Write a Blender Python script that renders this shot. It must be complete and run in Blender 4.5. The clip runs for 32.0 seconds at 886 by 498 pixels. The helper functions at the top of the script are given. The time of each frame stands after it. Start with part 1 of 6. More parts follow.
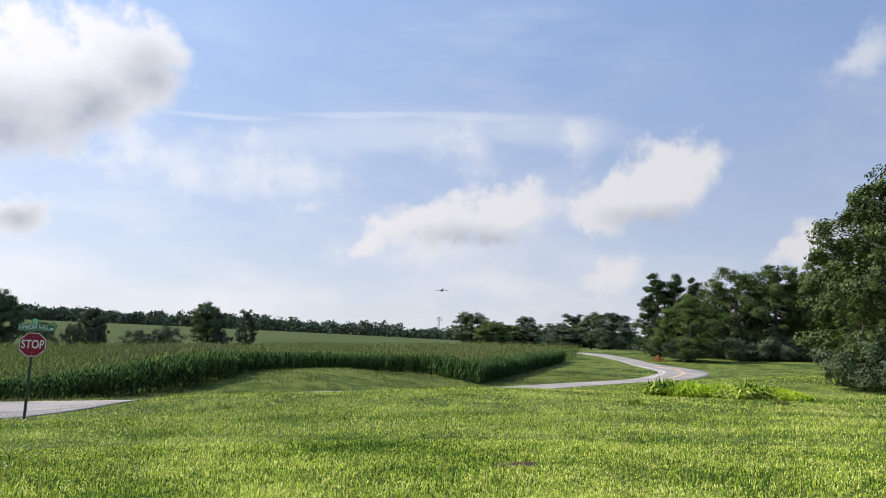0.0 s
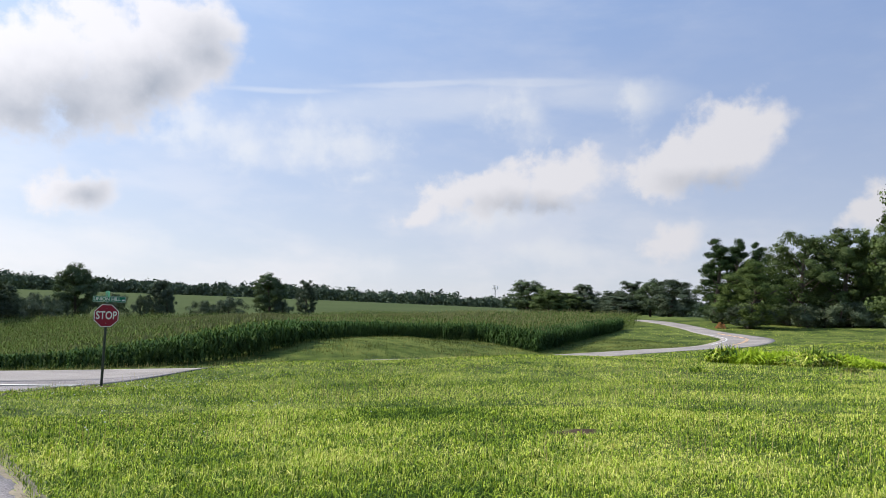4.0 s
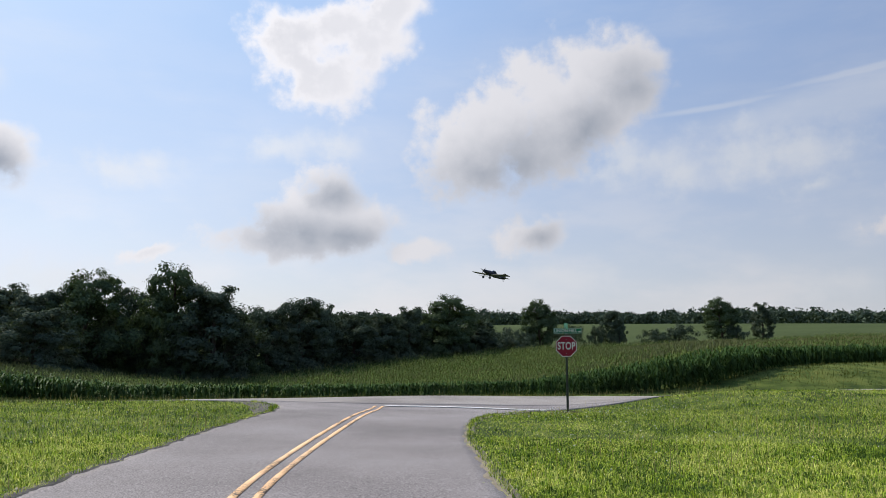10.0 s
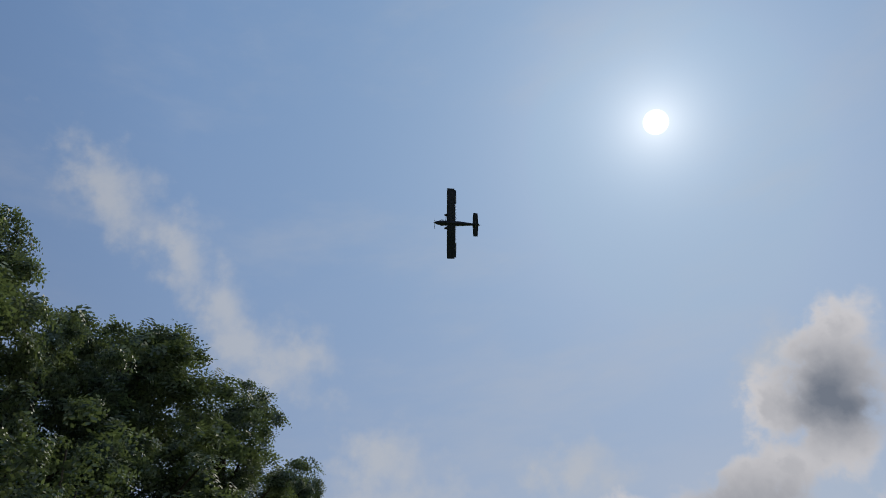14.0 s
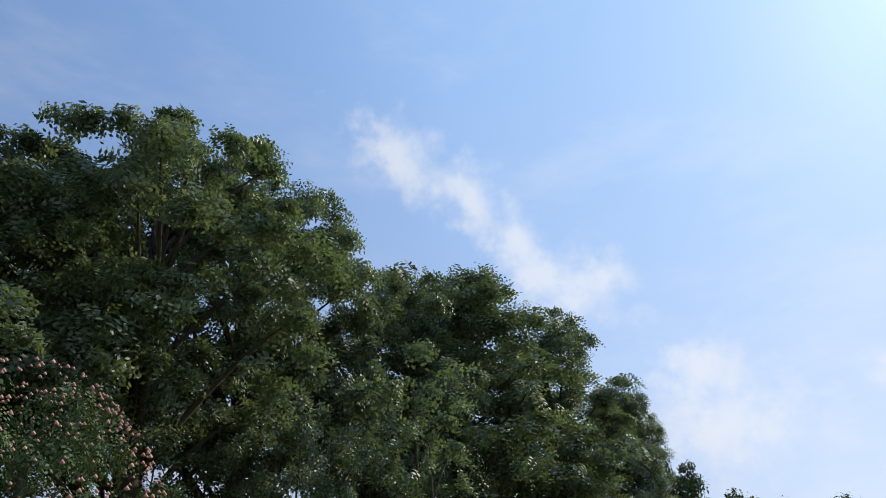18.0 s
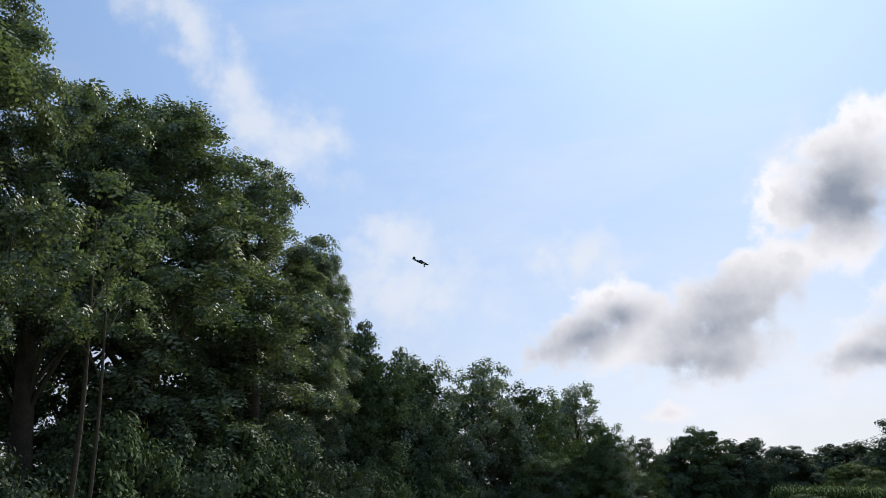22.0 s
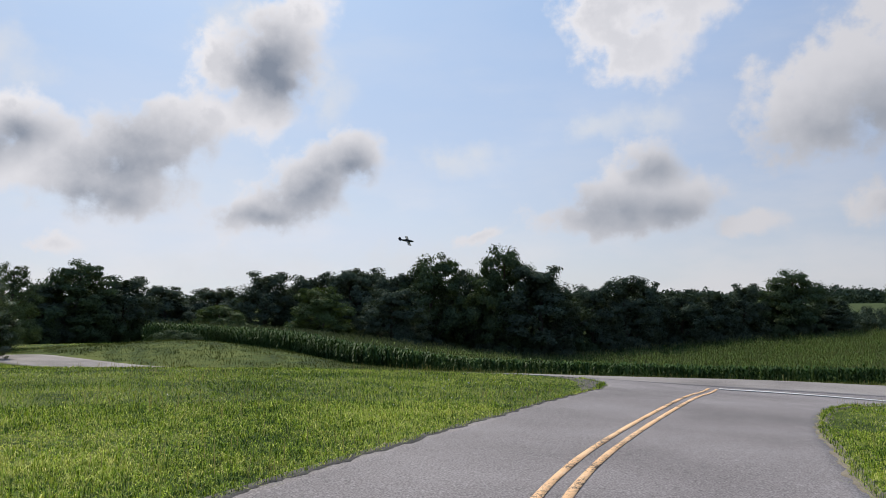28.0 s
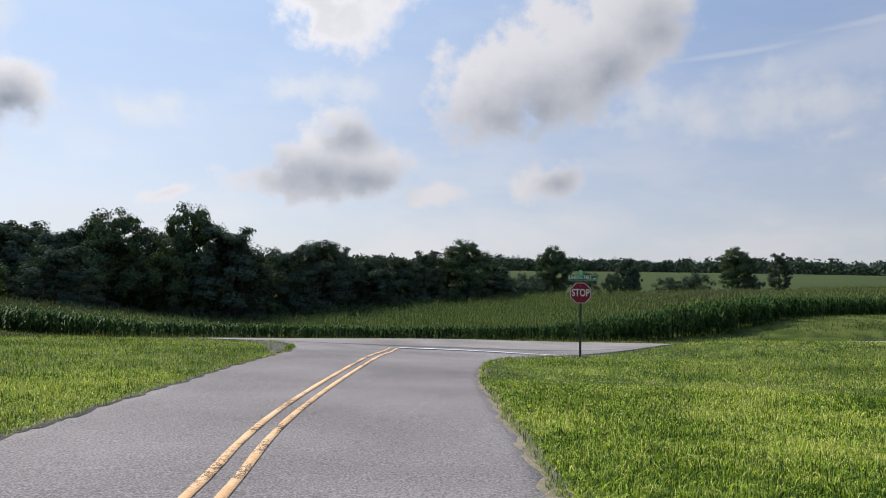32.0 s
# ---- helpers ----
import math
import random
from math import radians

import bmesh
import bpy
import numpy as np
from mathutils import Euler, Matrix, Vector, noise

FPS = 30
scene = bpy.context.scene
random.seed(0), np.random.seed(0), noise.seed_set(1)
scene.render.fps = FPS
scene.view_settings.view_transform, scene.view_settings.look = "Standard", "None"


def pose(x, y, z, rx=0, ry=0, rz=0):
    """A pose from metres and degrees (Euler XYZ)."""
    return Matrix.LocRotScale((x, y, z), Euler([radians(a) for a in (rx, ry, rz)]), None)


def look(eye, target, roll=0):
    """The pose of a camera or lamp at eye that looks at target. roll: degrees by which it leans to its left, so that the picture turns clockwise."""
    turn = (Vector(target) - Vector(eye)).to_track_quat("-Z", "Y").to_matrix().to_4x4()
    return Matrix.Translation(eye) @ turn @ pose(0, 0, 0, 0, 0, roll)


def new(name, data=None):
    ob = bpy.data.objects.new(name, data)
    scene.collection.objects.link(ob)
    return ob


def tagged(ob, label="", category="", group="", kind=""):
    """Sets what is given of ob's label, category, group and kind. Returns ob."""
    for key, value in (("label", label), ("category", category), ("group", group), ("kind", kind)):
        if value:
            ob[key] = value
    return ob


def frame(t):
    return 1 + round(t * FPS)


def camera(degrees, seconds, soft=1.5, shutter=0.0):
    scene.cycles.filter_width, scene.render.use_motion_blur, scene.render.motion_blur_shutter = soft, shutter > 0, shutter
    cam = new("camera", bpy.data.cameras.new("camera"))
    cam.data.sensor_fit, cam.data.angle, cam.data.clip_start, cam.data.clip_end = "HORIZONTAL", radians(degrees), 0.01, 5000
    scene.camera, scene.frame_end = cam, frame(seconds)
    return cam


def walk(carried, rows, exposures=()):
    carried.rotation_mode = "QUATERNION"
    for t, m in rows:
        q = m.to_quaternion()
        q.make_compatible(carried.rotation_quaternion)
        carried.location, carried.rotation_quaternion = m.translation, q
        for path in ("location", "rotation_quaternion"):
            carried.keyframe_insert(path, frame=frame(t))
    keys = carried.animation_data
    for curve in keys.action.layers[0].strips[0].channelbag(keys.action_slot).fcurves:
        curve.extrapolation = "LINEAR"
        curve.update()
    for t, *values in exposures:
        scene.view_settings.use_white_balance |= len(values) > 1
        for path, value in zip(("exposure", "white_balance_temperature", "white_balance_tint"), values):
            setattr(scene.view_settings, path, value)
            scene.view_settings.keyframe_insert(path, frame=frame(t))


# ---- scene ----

# camera: a person on the verge, turning on the spot
cam = camera(63.88, 32.0, soft=0.95)
WALK = [
    (0, pose(0, 0, 1.6, 97.60, -2.78, -40.77)),
    (0.5, pose(0, 0, 1.6, 97.18, -2.72, -40.35)),
    (1, pose(0, 0, 1.6, 96.81, -2.60, -39.90)),
    (1.5, pose(0, 0, 1.6, 96.49, -2.56, -39.48)),
    (2, pose(0, 0, 1.6, 96.24, -2.57, -39.06)),
    (2.5, pose(0, 0, 1.6, 96.09, -2.44, -38.54)),
    (4.5, pose(0, 0, 1.6, 94.20, -2.32, -35.12)),
    (5, pose(0, 0, 1.6, 93.41, -2.21, -33.81)),
    (5.5, pose(0, 0, 1.6, 92.75, -2.12, -32.30)),
    (6, pose(0, 0, 1.6, 92.28, -2.02, -30.55)),
    (6.5, pose(0, 0, 1.6, 91.95, -2.01, -28.68)),
    (7, pose(0, 0, 1.6, 91.75, -2.02, -26.58)),
    (7.5, pose(0, 0, 1.6, 91.70, -1.91, -24.17)),
    (8, pose(0, 0, 1.6, 91.76, -1.69, -21.19)),
    (8.5, pose(0, 0, 1.6, 92.03, -1.35, -17.39)),
    (9, pose(0, 0, 1.6, 92.74, -1.01, -12.68)),
    (9.5, pose(0, 0, 1.6, 94.17, -0.47, -7.20)),
    (10, pose(0, 0, 1.6, 96.31, -0.14, -1.25)),
    (10.5, pose(0, 0, 1.6, 98.89, 0.22, 4.81)),
    (11, pose(0, 0, 1.6, 101.76, 0.59, 10.97)),
    (11.5, pose(0, 0, 1.6, 105.39, 1.23, 18.54)),
    (12, pose(0, 0, 1.6, 109.51, 2.56, 27.34)),
    (12.5, pose(0, 0, 1.6, 114.17, 4.55, 38.41)),
    (13, pose(0, 0, 1.6, 119.10, 5.79, 50.59)),
    (13.5, pose(0, 0, 1.6, 122.97, 6.12, 60.93)),
    (14, pose(0, 0, 1.6, 125.65, 5.67, 70.37)),
    (14.5, pose(0, 0, 1.6, 127.20, 4.83, 79.09)),
    (15, pose(0, 0, 1.6, 127.46, 3.67, 86.36)),
    (15.5, pose(0, 0, 1.6, 126.72, 2.85, 91.88)),
    (17.5, pose(0, 0, 1.6, 122.44, 2.17, 96.72)),
    (18, pose(0, 0, 1.6, 121.26, 2.43, 95.48)),
    (18.5, pose(0, 0, 1.6, 119.89, 2.73, 93.63)),
    (19, pose(0, 0, 1.6, 118.48, 2.92, 91.36)),
    (19.5, pose(0, 0, 1.6, 117.09, 3.10, 88.88)),
    (20, pose(0, 0, 1.6, 115.70, 3.24, 86.15)),
    (20.5, pose(0, 0, 1.6, 114.20, 3.35, 82.97)),
    (21, pose(0, 0, 1.6, 112.42, 3.52, 79.16)),
    (21.5, pose(0, 0, 1.6, 110.51, 3.60, 74.90)),
    (22, pose(0, 0, 1.6, 108.56, 3.38, 70.60)),
    (22.5, pose(0, 0, 1.6, 106.73, 3.01, 66.48)),
    (23, pose(0, 0, 1.6, 104.92, 2.62, 62.57)),
    (23.5, pose(0, 0, 1.6, 103.00, 2.26, 58.46)),
    (24, pose(0, 0, 1.6, 101.01, 1.87, 54.09)),
    (24.5, pose(0, 0, 1.6, 99.17, 1.35, 49.56)),
    (25, pose(0, 0, 1.6, 97.83, 0.94, 45.38)),
    (25.5, pose(0, 0, 1.6, 96.98, 0.58, 41.66)),
    (27.5, pose(0, 0, 1.6, 95.02, -0.22, 27.44)),
    (28, pose(0, 0, 1.6, 94.52, -0.17, 24.35)),
    (28.5, pose(0, 0, 1.6, 93.96, -0.14, 21.35)),
    (29, pose(0, 0, 1.6, 93.49, -0.25, 18.44)),
    (29.5, pose(0, 0, 1.6, 93.07, -0.53, 15.46)),
    (30, pose(0, 0, 1.6, 92.72, -0.77, 12.33)),
    (30.5, pose(0, 0, 1.6, 92.44, -1.09, 9.18)),
    (31, pose(0, 0, 1.6, 92.16, -1.18, 6.03)),
    (31.5, pose(0, 0, 1.6, 91.96, -1.21, 2.96)),
    (32, pose(0, 0, 1.6, 91.85, -1.19, -0.04)),
]
EXPOSURES = [(0, 0.37), (3, 0.36), (6, 0.28), (8, 0.15), (9.5, 0.01), (10.5, -0.04), (12, -0.24), (13, -0.75), (14.5, -0.8), (15.5, -0.25), (18, 0.05), (20, 0.02), (22, 0.0), (24, -0.1), (25.5, -0.16), (27.5, -0.24), (30, -0.16), (32, -0.06)]
walk(cam, WALK, EXPOSURES)

# ---- sky, sun ----
SUN_AZ, SUN_EL = -42.8, 41.0
world = bpy.data.worlds.new("sky")
scene.world = world
world.use_nodes = True
wt = world.node_tree
wt.nodes.clear()
w_out = wt.nodes.new("ShaderNodeOutputWorld")
w_bg = wt.nodes.new("ShaderNodeBackground")
w_sky = wt.nodes.new("ShaderNodeTexSky")
w_sky.sky_type, w_sky.sun_disc = "NISHITA", False
w_sky.sun_elevation, w_sky.sun_rotation = radians(SUN_EL), radians(SUN_AZ)
w_sky.altitude, w_sky.air_density, w_sky.dust_density, w_sky.ozone_density = 150, 1.0, 1.0, 1.5

# clouds: bearing, height, half-length, half-width and slope, in degrees
CLOUDS_AHEAD = [
    (3.3, 14.1, 3.8, 3.3, 0), (6.1, 16.3, 4.1, 3.3, 39), (9.3, 17.9, 4.2, 3.7, 38), (13.9, 19.7, 3.7, 2.8, 21), (16.4, 20.3, 2.5, 2.1, -5),
    (10.7, 15.1, 4.7, 2.7, 23), (15.2, 17.0, 3.7, 2.2, 27), (-7.5, 11.0, 2.4, 1.6, -18), (-10.2, 8.9, 4.0, 2.0, 27), (-6.6, 8.5, 3.6, 2.2, 1),
    (-10.1, 6.9, 5.8, 1.3, 2), (-13.2, 7.2, 3.0, 1.1, 2), (-1.1, 6.1, 2.3, 0.9, 0), (8.3, 7.2, 2.9, 1.3, 14), (-10.5, 22.2, 3.6, 2.2, -1),
    (-7.1, 23.5, 3.5, 1.7, 18), (-3.2, 24.6, 3.0, 1.7, 31), (-8.6, 19.6, 3.6, 2.2, -1), (-4.7, 22.3, 3.3, 2.0, 17),
]
VEILS = [
    (16.8, 12.9, 4.2, 2.2, 3), (24.6, 13.1, 3.1, 2.6, 1), (20.0, 11.9, 3.1, 1.8, 2), (41.9, 15.6, 2.2, 2.3, 22), (51.4, 16.5, 1.6, 2.0, 0),
    (45.4, 4.8, 3.8, 1.3, 2), (30.1, 3.2, 2.2, 1.1, 3), (28.7, 10.0, 2.6, 0.9, 15), (71.7, 21.1, 2.8, 1.5, 26), (39.3, 7.4, 5.0, 1.4, 3),
    (27.1, 13.0, 5.3, 2.2, 6), (30.6, 3.2, 1.9, 1.0, -2), (11.0, 4.0, 3.5, 1.3, -1), (-23.7, 11.5, 2.7, 1.2, 5), (-11.8, 13.9, 2.6, 1.3, 3),
]
CLOUDS_RIGHT = [
    (44.7, 10.5, 4.3, 2.0, 17), (40.1, 9.4, 3.6, 1.7, 13), (36.4, 9.2, 2.7, 1.4, 13), (33.8, 7.5, 2.0, 1.0, 29), (55.0, 12.1, 3.5, 2.2, 26),
    (58.0, 13.3, 3.4, 2.6, 30), (59.7, 14.6, 2.2, 1.7, -2), (52.8, 10.7, 1.9, 1.3, 1), (54.0, 6.0, 1.8, 1.3, 32), (67.9, 8.5, 2.2, 1.4, 26),
]
CLOUDS_SUNWARD = [
    (-36.0, 21.7, 2.6, 2.4, 36), (-38.1, 18.9, 3.4, 3.3, 37), (-39.5, 15.8, 3.5, 2.5, 23), (-41.7, 17.8, 2.4, 2.5, -9), (-55.7, 13.0, 2.7, 1.7, -4),
    (-58.6, 11.1, 4.1, 2.0, 22), (-53.5, 11.7, 2.6, 2.0, -5), (-50.3, 11.8, 2.6, 2.0, -5), (-46.8, 11.9, 3.8, 2.4, 14), (-45.2, 14.0, 2.1, 1.5, -7),
    (-49.3, 8.6, 4.6, 2.2, -5), (-31.7, 12.0, 2.2, 1.8, -10), (-35.3, 9.5, 4.6, 2.7, 25), (-38.7, 7.2, 3.8, 1.6, 10), (-21.3, 5.6, 2.0, 0.5, 10),
    (-52.8, 4.1, 1.4, 0.7, 2), (-52.8, 9.6, 6.5, 2.0, -4), (-42.6, 14.1, 3.3, 1.9, 34), (-34.8, 10.8, 2.1, 2.0, -9),
]
VEILS_SUNWARD = [
    (-73.5, 19.2, 3.5, 2.2, 1), (-73.4, 15.2, 4.0, 3.6, 0), (-85.9, 27.7, 2.3, 2.4, 9), (-40.8, 21.6, 3.5, 2.5, 32), (-33.5, 16.4, 2.1, 3.2, -12),
    (-97.3, 38.4, 5.6, 2.8, -28), (-90.7, 34.9, 3.8, 2.9, -55), (-87.6, 31.3, 3.2, 2.5, -52), (-83.6, 27.5, 5.4, 3.2, -29), (-79.5, 27.6, 2.7, 2.0, -6),
    (-72.8, 19.2, 3.9, 2.7, -8), (-71.7, 15.0, 5.8, 3.3, -7), (-57.7, 17.0, 4.2, 2.4, -12), (-21.8, 12.0, 2.6, 1.1, 3), (-7.7, 14.5, 2.6, 1.5, 0),
    (-40.2, 2.5, 7.6, 2.0, 2), (-25.1, 3.4, 7.1, 1.8, 2),
]
STREAKS = [
    (22.4, 16.5, 5.5, 0.3, 9), (33.1, 17.8, 7.1, 0.3, 5), (43.4, 18.2, 6.6, 0.4, 0), (31.4, 15.9, 13.4, 1.7, 5), (50.0, 17.1, 6.8, 1.7, 0),
]
DARK_BASES = [
    (7.2, 12.9, 5.1, 2.5, 19), (4.2, 12.3, 2.7, 1.3, 0), (12.9, 15.4, 3.8, 1.9, 28), (16.6, 18.2, 2.3, 2.1, -4), (-10.1, 7.3, 4.0, 1.6, 2),
    (-6.6, 7.2, 3.1, 1.4, 1), (-7.1, 10.5, 1.8, 1.3, 2), (9.2, 7.2, 1.6, 0.8, 14), (17.3, 11.6, 2.7, 0.9, 3),
    (44.3, 8.3, 4.9, 0.8, 2), (57.6, 10.3, 3.3, 0.8, 0),
]
DARK_SUNWARD = [
    (-38.3, 18.1, 3.3, 2.5, 38), (-37.2, 17.1, 2.1, 1.9, -11), (-58.1, 10.6, 4.1, 1.6, 16), (-55.3, 11.8, 1.8, 1.4, -4), (-47.8, 10.7, 4.8, 2.7, 15),
    (-49.8, 7.8, 3.8, 1.5, -4), (-34.7, 9.1, 4.4, 2.1, 27), (-38.4, 6.8, 3.3, 1.0, 5), (-31.9, 10.8, 1.7, 1.4, -9),
]


def w_node(kind, op=None, *values):
    n = wt.nodes.new("ShaderNode" + kind)
    if op:
        n.operation = op
    for k, v in enumerate(values):
        if isinstance(v, bpy.types.NodeSocket):
            wt.links.new(v, n.inputs[k])
        elif v is not None:
            n.inputs[k].default_value = v
    return n.outputs["Value"] if op and "Value" in n.outputs and kind == "Math" else n.outputs[0]


def w_math(op, *values):
    return w_node("Math", op, *values)


def w_step(x, lo, hi):
    n = wt.nodes.new("ShaderNodeMapRange")
    n.interpolation_type = "SMOOTHSTEP"
    wt.links.new(x, n.inputs[0])
    n.inputs[1].default_value, n.inputs[2].default_value = lo, hi
    return n.outputs[0]


def w_mix(fac, a, b):
    n = wt.nodes.new("ShaderNodeMixRGB")
    for k, v in enumerate((fac, a, b)):
        if isinstance(v, bpy.types.NodeSocket):
            wt.links.new(v, n.inputs[k])
        else:
            n.inputs[k].default_value = v
    return n.outputs[0]


def w_noise(vec, scale, detail, rough=0.55):
    n = wt.nodes.new("ShaderNodeTexNoise")
    wt.links.new(vec, n.inputs["Vector"])
    n.inputs["Scale"].default_value, n.inputs["Detail"].default_value, n.inputs["Roughness"].default_value = scale, detail, rough
    return n


def leant(place, tilt):
    """The bearing and height of a direction, turned by a slope in degrees."""
    n = wt.nodes.new("ShaderNodeVectorRotate")
    n.rotation_type = "Z_AXIS"
    n.inputs["Angle"].default_value = radians(-tilt)
    wt.links.new(place, n.inputs["Vector"])
    return n.outputs[0]


def nearest(place, blobs, soft=0.35):
    """How deep a direction lies in the nearest of some soft-edged ellipses: below 1 is inside."""
    best = None
    for az, el, ra, re, tilt in blobs:
        k = min(place, key=lambda q: abs(q - tilt))
        c, s = math.cos(radians(k)), math.sin(radians(k))
        u, v = az * c + el * s, el * c - az * s
        ra = ra * (c * c / math.cos(radians(el)) + s * s)
        q = w_node("VectorMath", "MULTIPLY_ADD", place[k], (1 / ra, 1 / re, 0), (-u / ra, -v / re, 0))
        ln = wt.nodes.new("ShaderNodeVectorMath")
        ln.operation = "LENGTH"
        wt.links.new(q, ln.inputs[0])
        best = ln.outputs["Value"] if best is None else w_math("SMOOTH_MIN", best, ln.outputs["Value"], soft)
    return best


def build_sky():
    co = wt.nodes.new("ShaderNodeTexCoord").outputs["Generated"]
    sep = wt.nodes.new("ShaderNodeSeparateXYZ")
    wt.links.new(co, sep.inputs[0])
    az = w_math("MULTIPLY", w_math("ARCTAN2", sep.outputs[0], sep.outputs[1]), 57.29578)
    el = w_math("MULTIPLY", w_math("ARCSINE", sep.outputs[2]), 57.29578)
    flat = wt.nodes.new("ShaderNodeCombineXYZ")
    wt.links.new(az, flat.inputs[0])
    wt.links.new(el, flat.inputs[1])
    flat = flat.outputs[0]
    # ragged edges: the place is pushed about by two scales of noise
    n1, n2 = w_noise(co, 8.0, 3), w_noise(co, 26.0, 6, 0.58)
    push = w_node("VectorMath", "MULTIPLY_ADD", n1.outputs["Color"], (2.4, 1.8, 0), (-1.2, -0.9, 0))
    push2 = w_node("VectorMath", "MULTIPLY_ADD", n2.outputs["Color"], (2.0, 1.6, 0), (-1.0, -0.8, 0))
    place = w_node("VectorMath", "ADD", w_node("VectorMath", "ADD", flat, push), push2)
    smooth = w_node("VectorMath", "MULTIPLY_ADD", push2, (0.5, 0.5, 0), w_node("VectorMath", "ADD", flat, push))
    smooth = {0: smooth, **{k: leant(smooth, k) for k in (15, 33)}}
    place = {0: place, **{k: leant(place, k) for k in (-55, -30, 15, 28, 38)}}
    # clear sky: the air's own blue, whitened by haze low down and round the sun
    sun_dir = (math.sin(radians(SUN_AZ)) * math.cos(radians(SUN_EL)), math.cos(radians(SUN_AZ)) * math.cos(radians(SUN_EL)), math.sin(radians(SUN_EL)))
    dot = wt.nodes.new("ShaderNodeVectorMath")
    dot.operation = "DOT_PRODUCT"
    wt.links.new(co, dot.inputs[0])
    dot.inputs[1].default_value = sun_dir
    ang = w_math("MULTIPLY", w_math("ARCCOSINE", w_math("MINIMUM", dot.outputs["Value"], 1.0)), 57.29578)
    near_sun = w_math("EXPONENT", w_math("MULTIPLY", ang, -1 / 48.0))
    low = w_math("EXPONENT", w_math("MULTIPLY", w_math("ABSOLUTE", el), -1 / 18.0))
    base = w_mix(near_sun, (*SKY_BLUE, 1), (*SKY_SUNWARD, 1))
    base = w_mix(w_math("MULTIPLY", low, 0.95), base, (*SKY_HAZE, 1))
    air = w_node("VectorMath", "SCALE", w_sky.outputs[0])
    wt.nodes[-1].inputs["Scale"].default_value = 0.1
    base = w_mix(0.2, base, w_node("VectorMath", "MINIMUM", air, (0.9, 0.95, 1.0)))
    # a broad thin milkiness, streaked along the wind
    wisp = w_noise(w_node("VectorMath", "MULTIPLY", co, (1.6, 2.2, 7.0)), 1.6, 6, 0.6)
    base = w_mix(w_math("MULTIPLY", w_step(wisp.outputs["Fac"], 0.45, 0.85), 0.30), base, (*CLOUD_VEIL, 1))
    drift = w_node("VectorMath", "MULTIPLY_ADD", push, (0.3, 0.3, 0), flat)
    drift = {0: drift, 5: leant(drift, 5)}
    streak = w_step(w_math("ADD", w_math("SUBTRACT", 1.0, nearest(drift, STREAKS)), w_math("MULTIPLY", w_math("SUBTRACT", wisp.outputs["Fac"], 0.4), 1.2)), 0.0, 0.9)
    base = w_mix(w_math("MULTIPLY", streak, 0.34), base, (*CLOUD_VEIL, 1))
    # low down the far clouds run together in soft banks
    bank = w_noise(w_node("VectorMath", "MULTIPLY", co, (1.0, 1.0, 2.6)), 5.0, 5, 0.55)
    banks = w_math("MULTIPLY", w_step(bank.outputs["Fac"], 0.40, 0.66), w_math("EXPONENT", w_math("MULTIPLY", w_math("MAXIMUM", el, 0.0), -1 / 9.0)))
    base = w_mix(w_math("MULTIPLY", banks, 0.62), base, (*CLOUD_BANK, 1))
    # heaped edges: round billows at falling sizes
    heap = wt.nodes.new("ShaderNodeTexVoronoi")
    heap.feature = "SMOOTH_F1"
    heap.inputs["Scale"].default_value, heap.inputs["Detail"].default_value, heap.inputs["Roughness"].default_value = 26.0, 2.5, 0.5
    heap.inputs["Smoothness"].default_value = 0.5
    wt.links.new(w_node("VectorMath", "MULTIPLY_ADD", n2.outputs["Color"], (0.03, 0.03, 0.03), co), heap.inputs["Vector"])
    billow = w_math("MULTIPLY_ADD", heap.outputs["Distance"], -0.34, 0.17)
    fine = w_math("ADD", billow, w_math("MULTIPLY", w_math("SUBTRACT", n2.outputs["Fac"], 0.5), 1.5))
    # thin veils, then solid clouds: bright rims, grey hearts towards the sun, grey undersides away from it
    veil = w_step(w_math("ADD", w_math("SUBTRACT", 1.15, nearest(place, VEILS + VEILS_SUNWARD, 0.5)), w_math("MULTIPLY", fine, 1.3)), -0.35, 1.1)
    base = w_mix(w_math("MULTIPLY", veil, 0.72), base, (*CLOUD_VEIL, 1))
    body = w_math("ADD", w_math("SUBTRACT", 1.52, nearest(place, CLOUDS_AHEAD + CLOUDS_RIGHT + CLOUDS_SUNWARD)), w_math("MULTIPLY", fine, 1.15))
    dark = w_math("ADD", w_math("SUBTRACT", 1.32, nearest(smooth, DARK_BASES + DARK_SUNWARD, 0.6)), w_math("MULTIPLY", fine, 0.45))
    side = w_math("MULTIPLY_ADD", near_sun, 0.85, 0.5)
    grey = w_math("MINIMUM", w_math("MULTIPLY", w_step(dark, -0.8, 1.5), side), 1.0)
    # thick parts go slightly grey of themselves where the light is behind them
    thick = w_math("MULTIPLY", w_math("MULTIPLY", w_step(body, 0.5, 1.2), w_step(near_sun, 0.34, 0.56)), 0.30)
    grey = w_math("MINIMUM", w_math("MAXIMUM", grey, thick), 1.0)
    mottle = w_noise(co, 17.0, 5, 0.55)
    grey = w_math("MINIMUM", w_math("MULTIPLY", grey, w_math("MULTIPLY_ADD", mottle.outputs["Fac"], 0.9, 0.55)), 1.0)
    # rims glow and hearts deepen where the sun stands behind
    behind = w_step(near_sun, 0.36, 0.60)
    tint = w_mix(grey, w_mix(behind, (*CLOUD_LIT, 1), (*CLOUD_RIM, 1)), w_mix(behind, (*CLOUD_GREY, 1), (*CLOUD_HEART, 1)))
    base = w_mix(w_math("MULTIPLY", w_step(body, -0.05, 0.75), 0.97), base, tint)
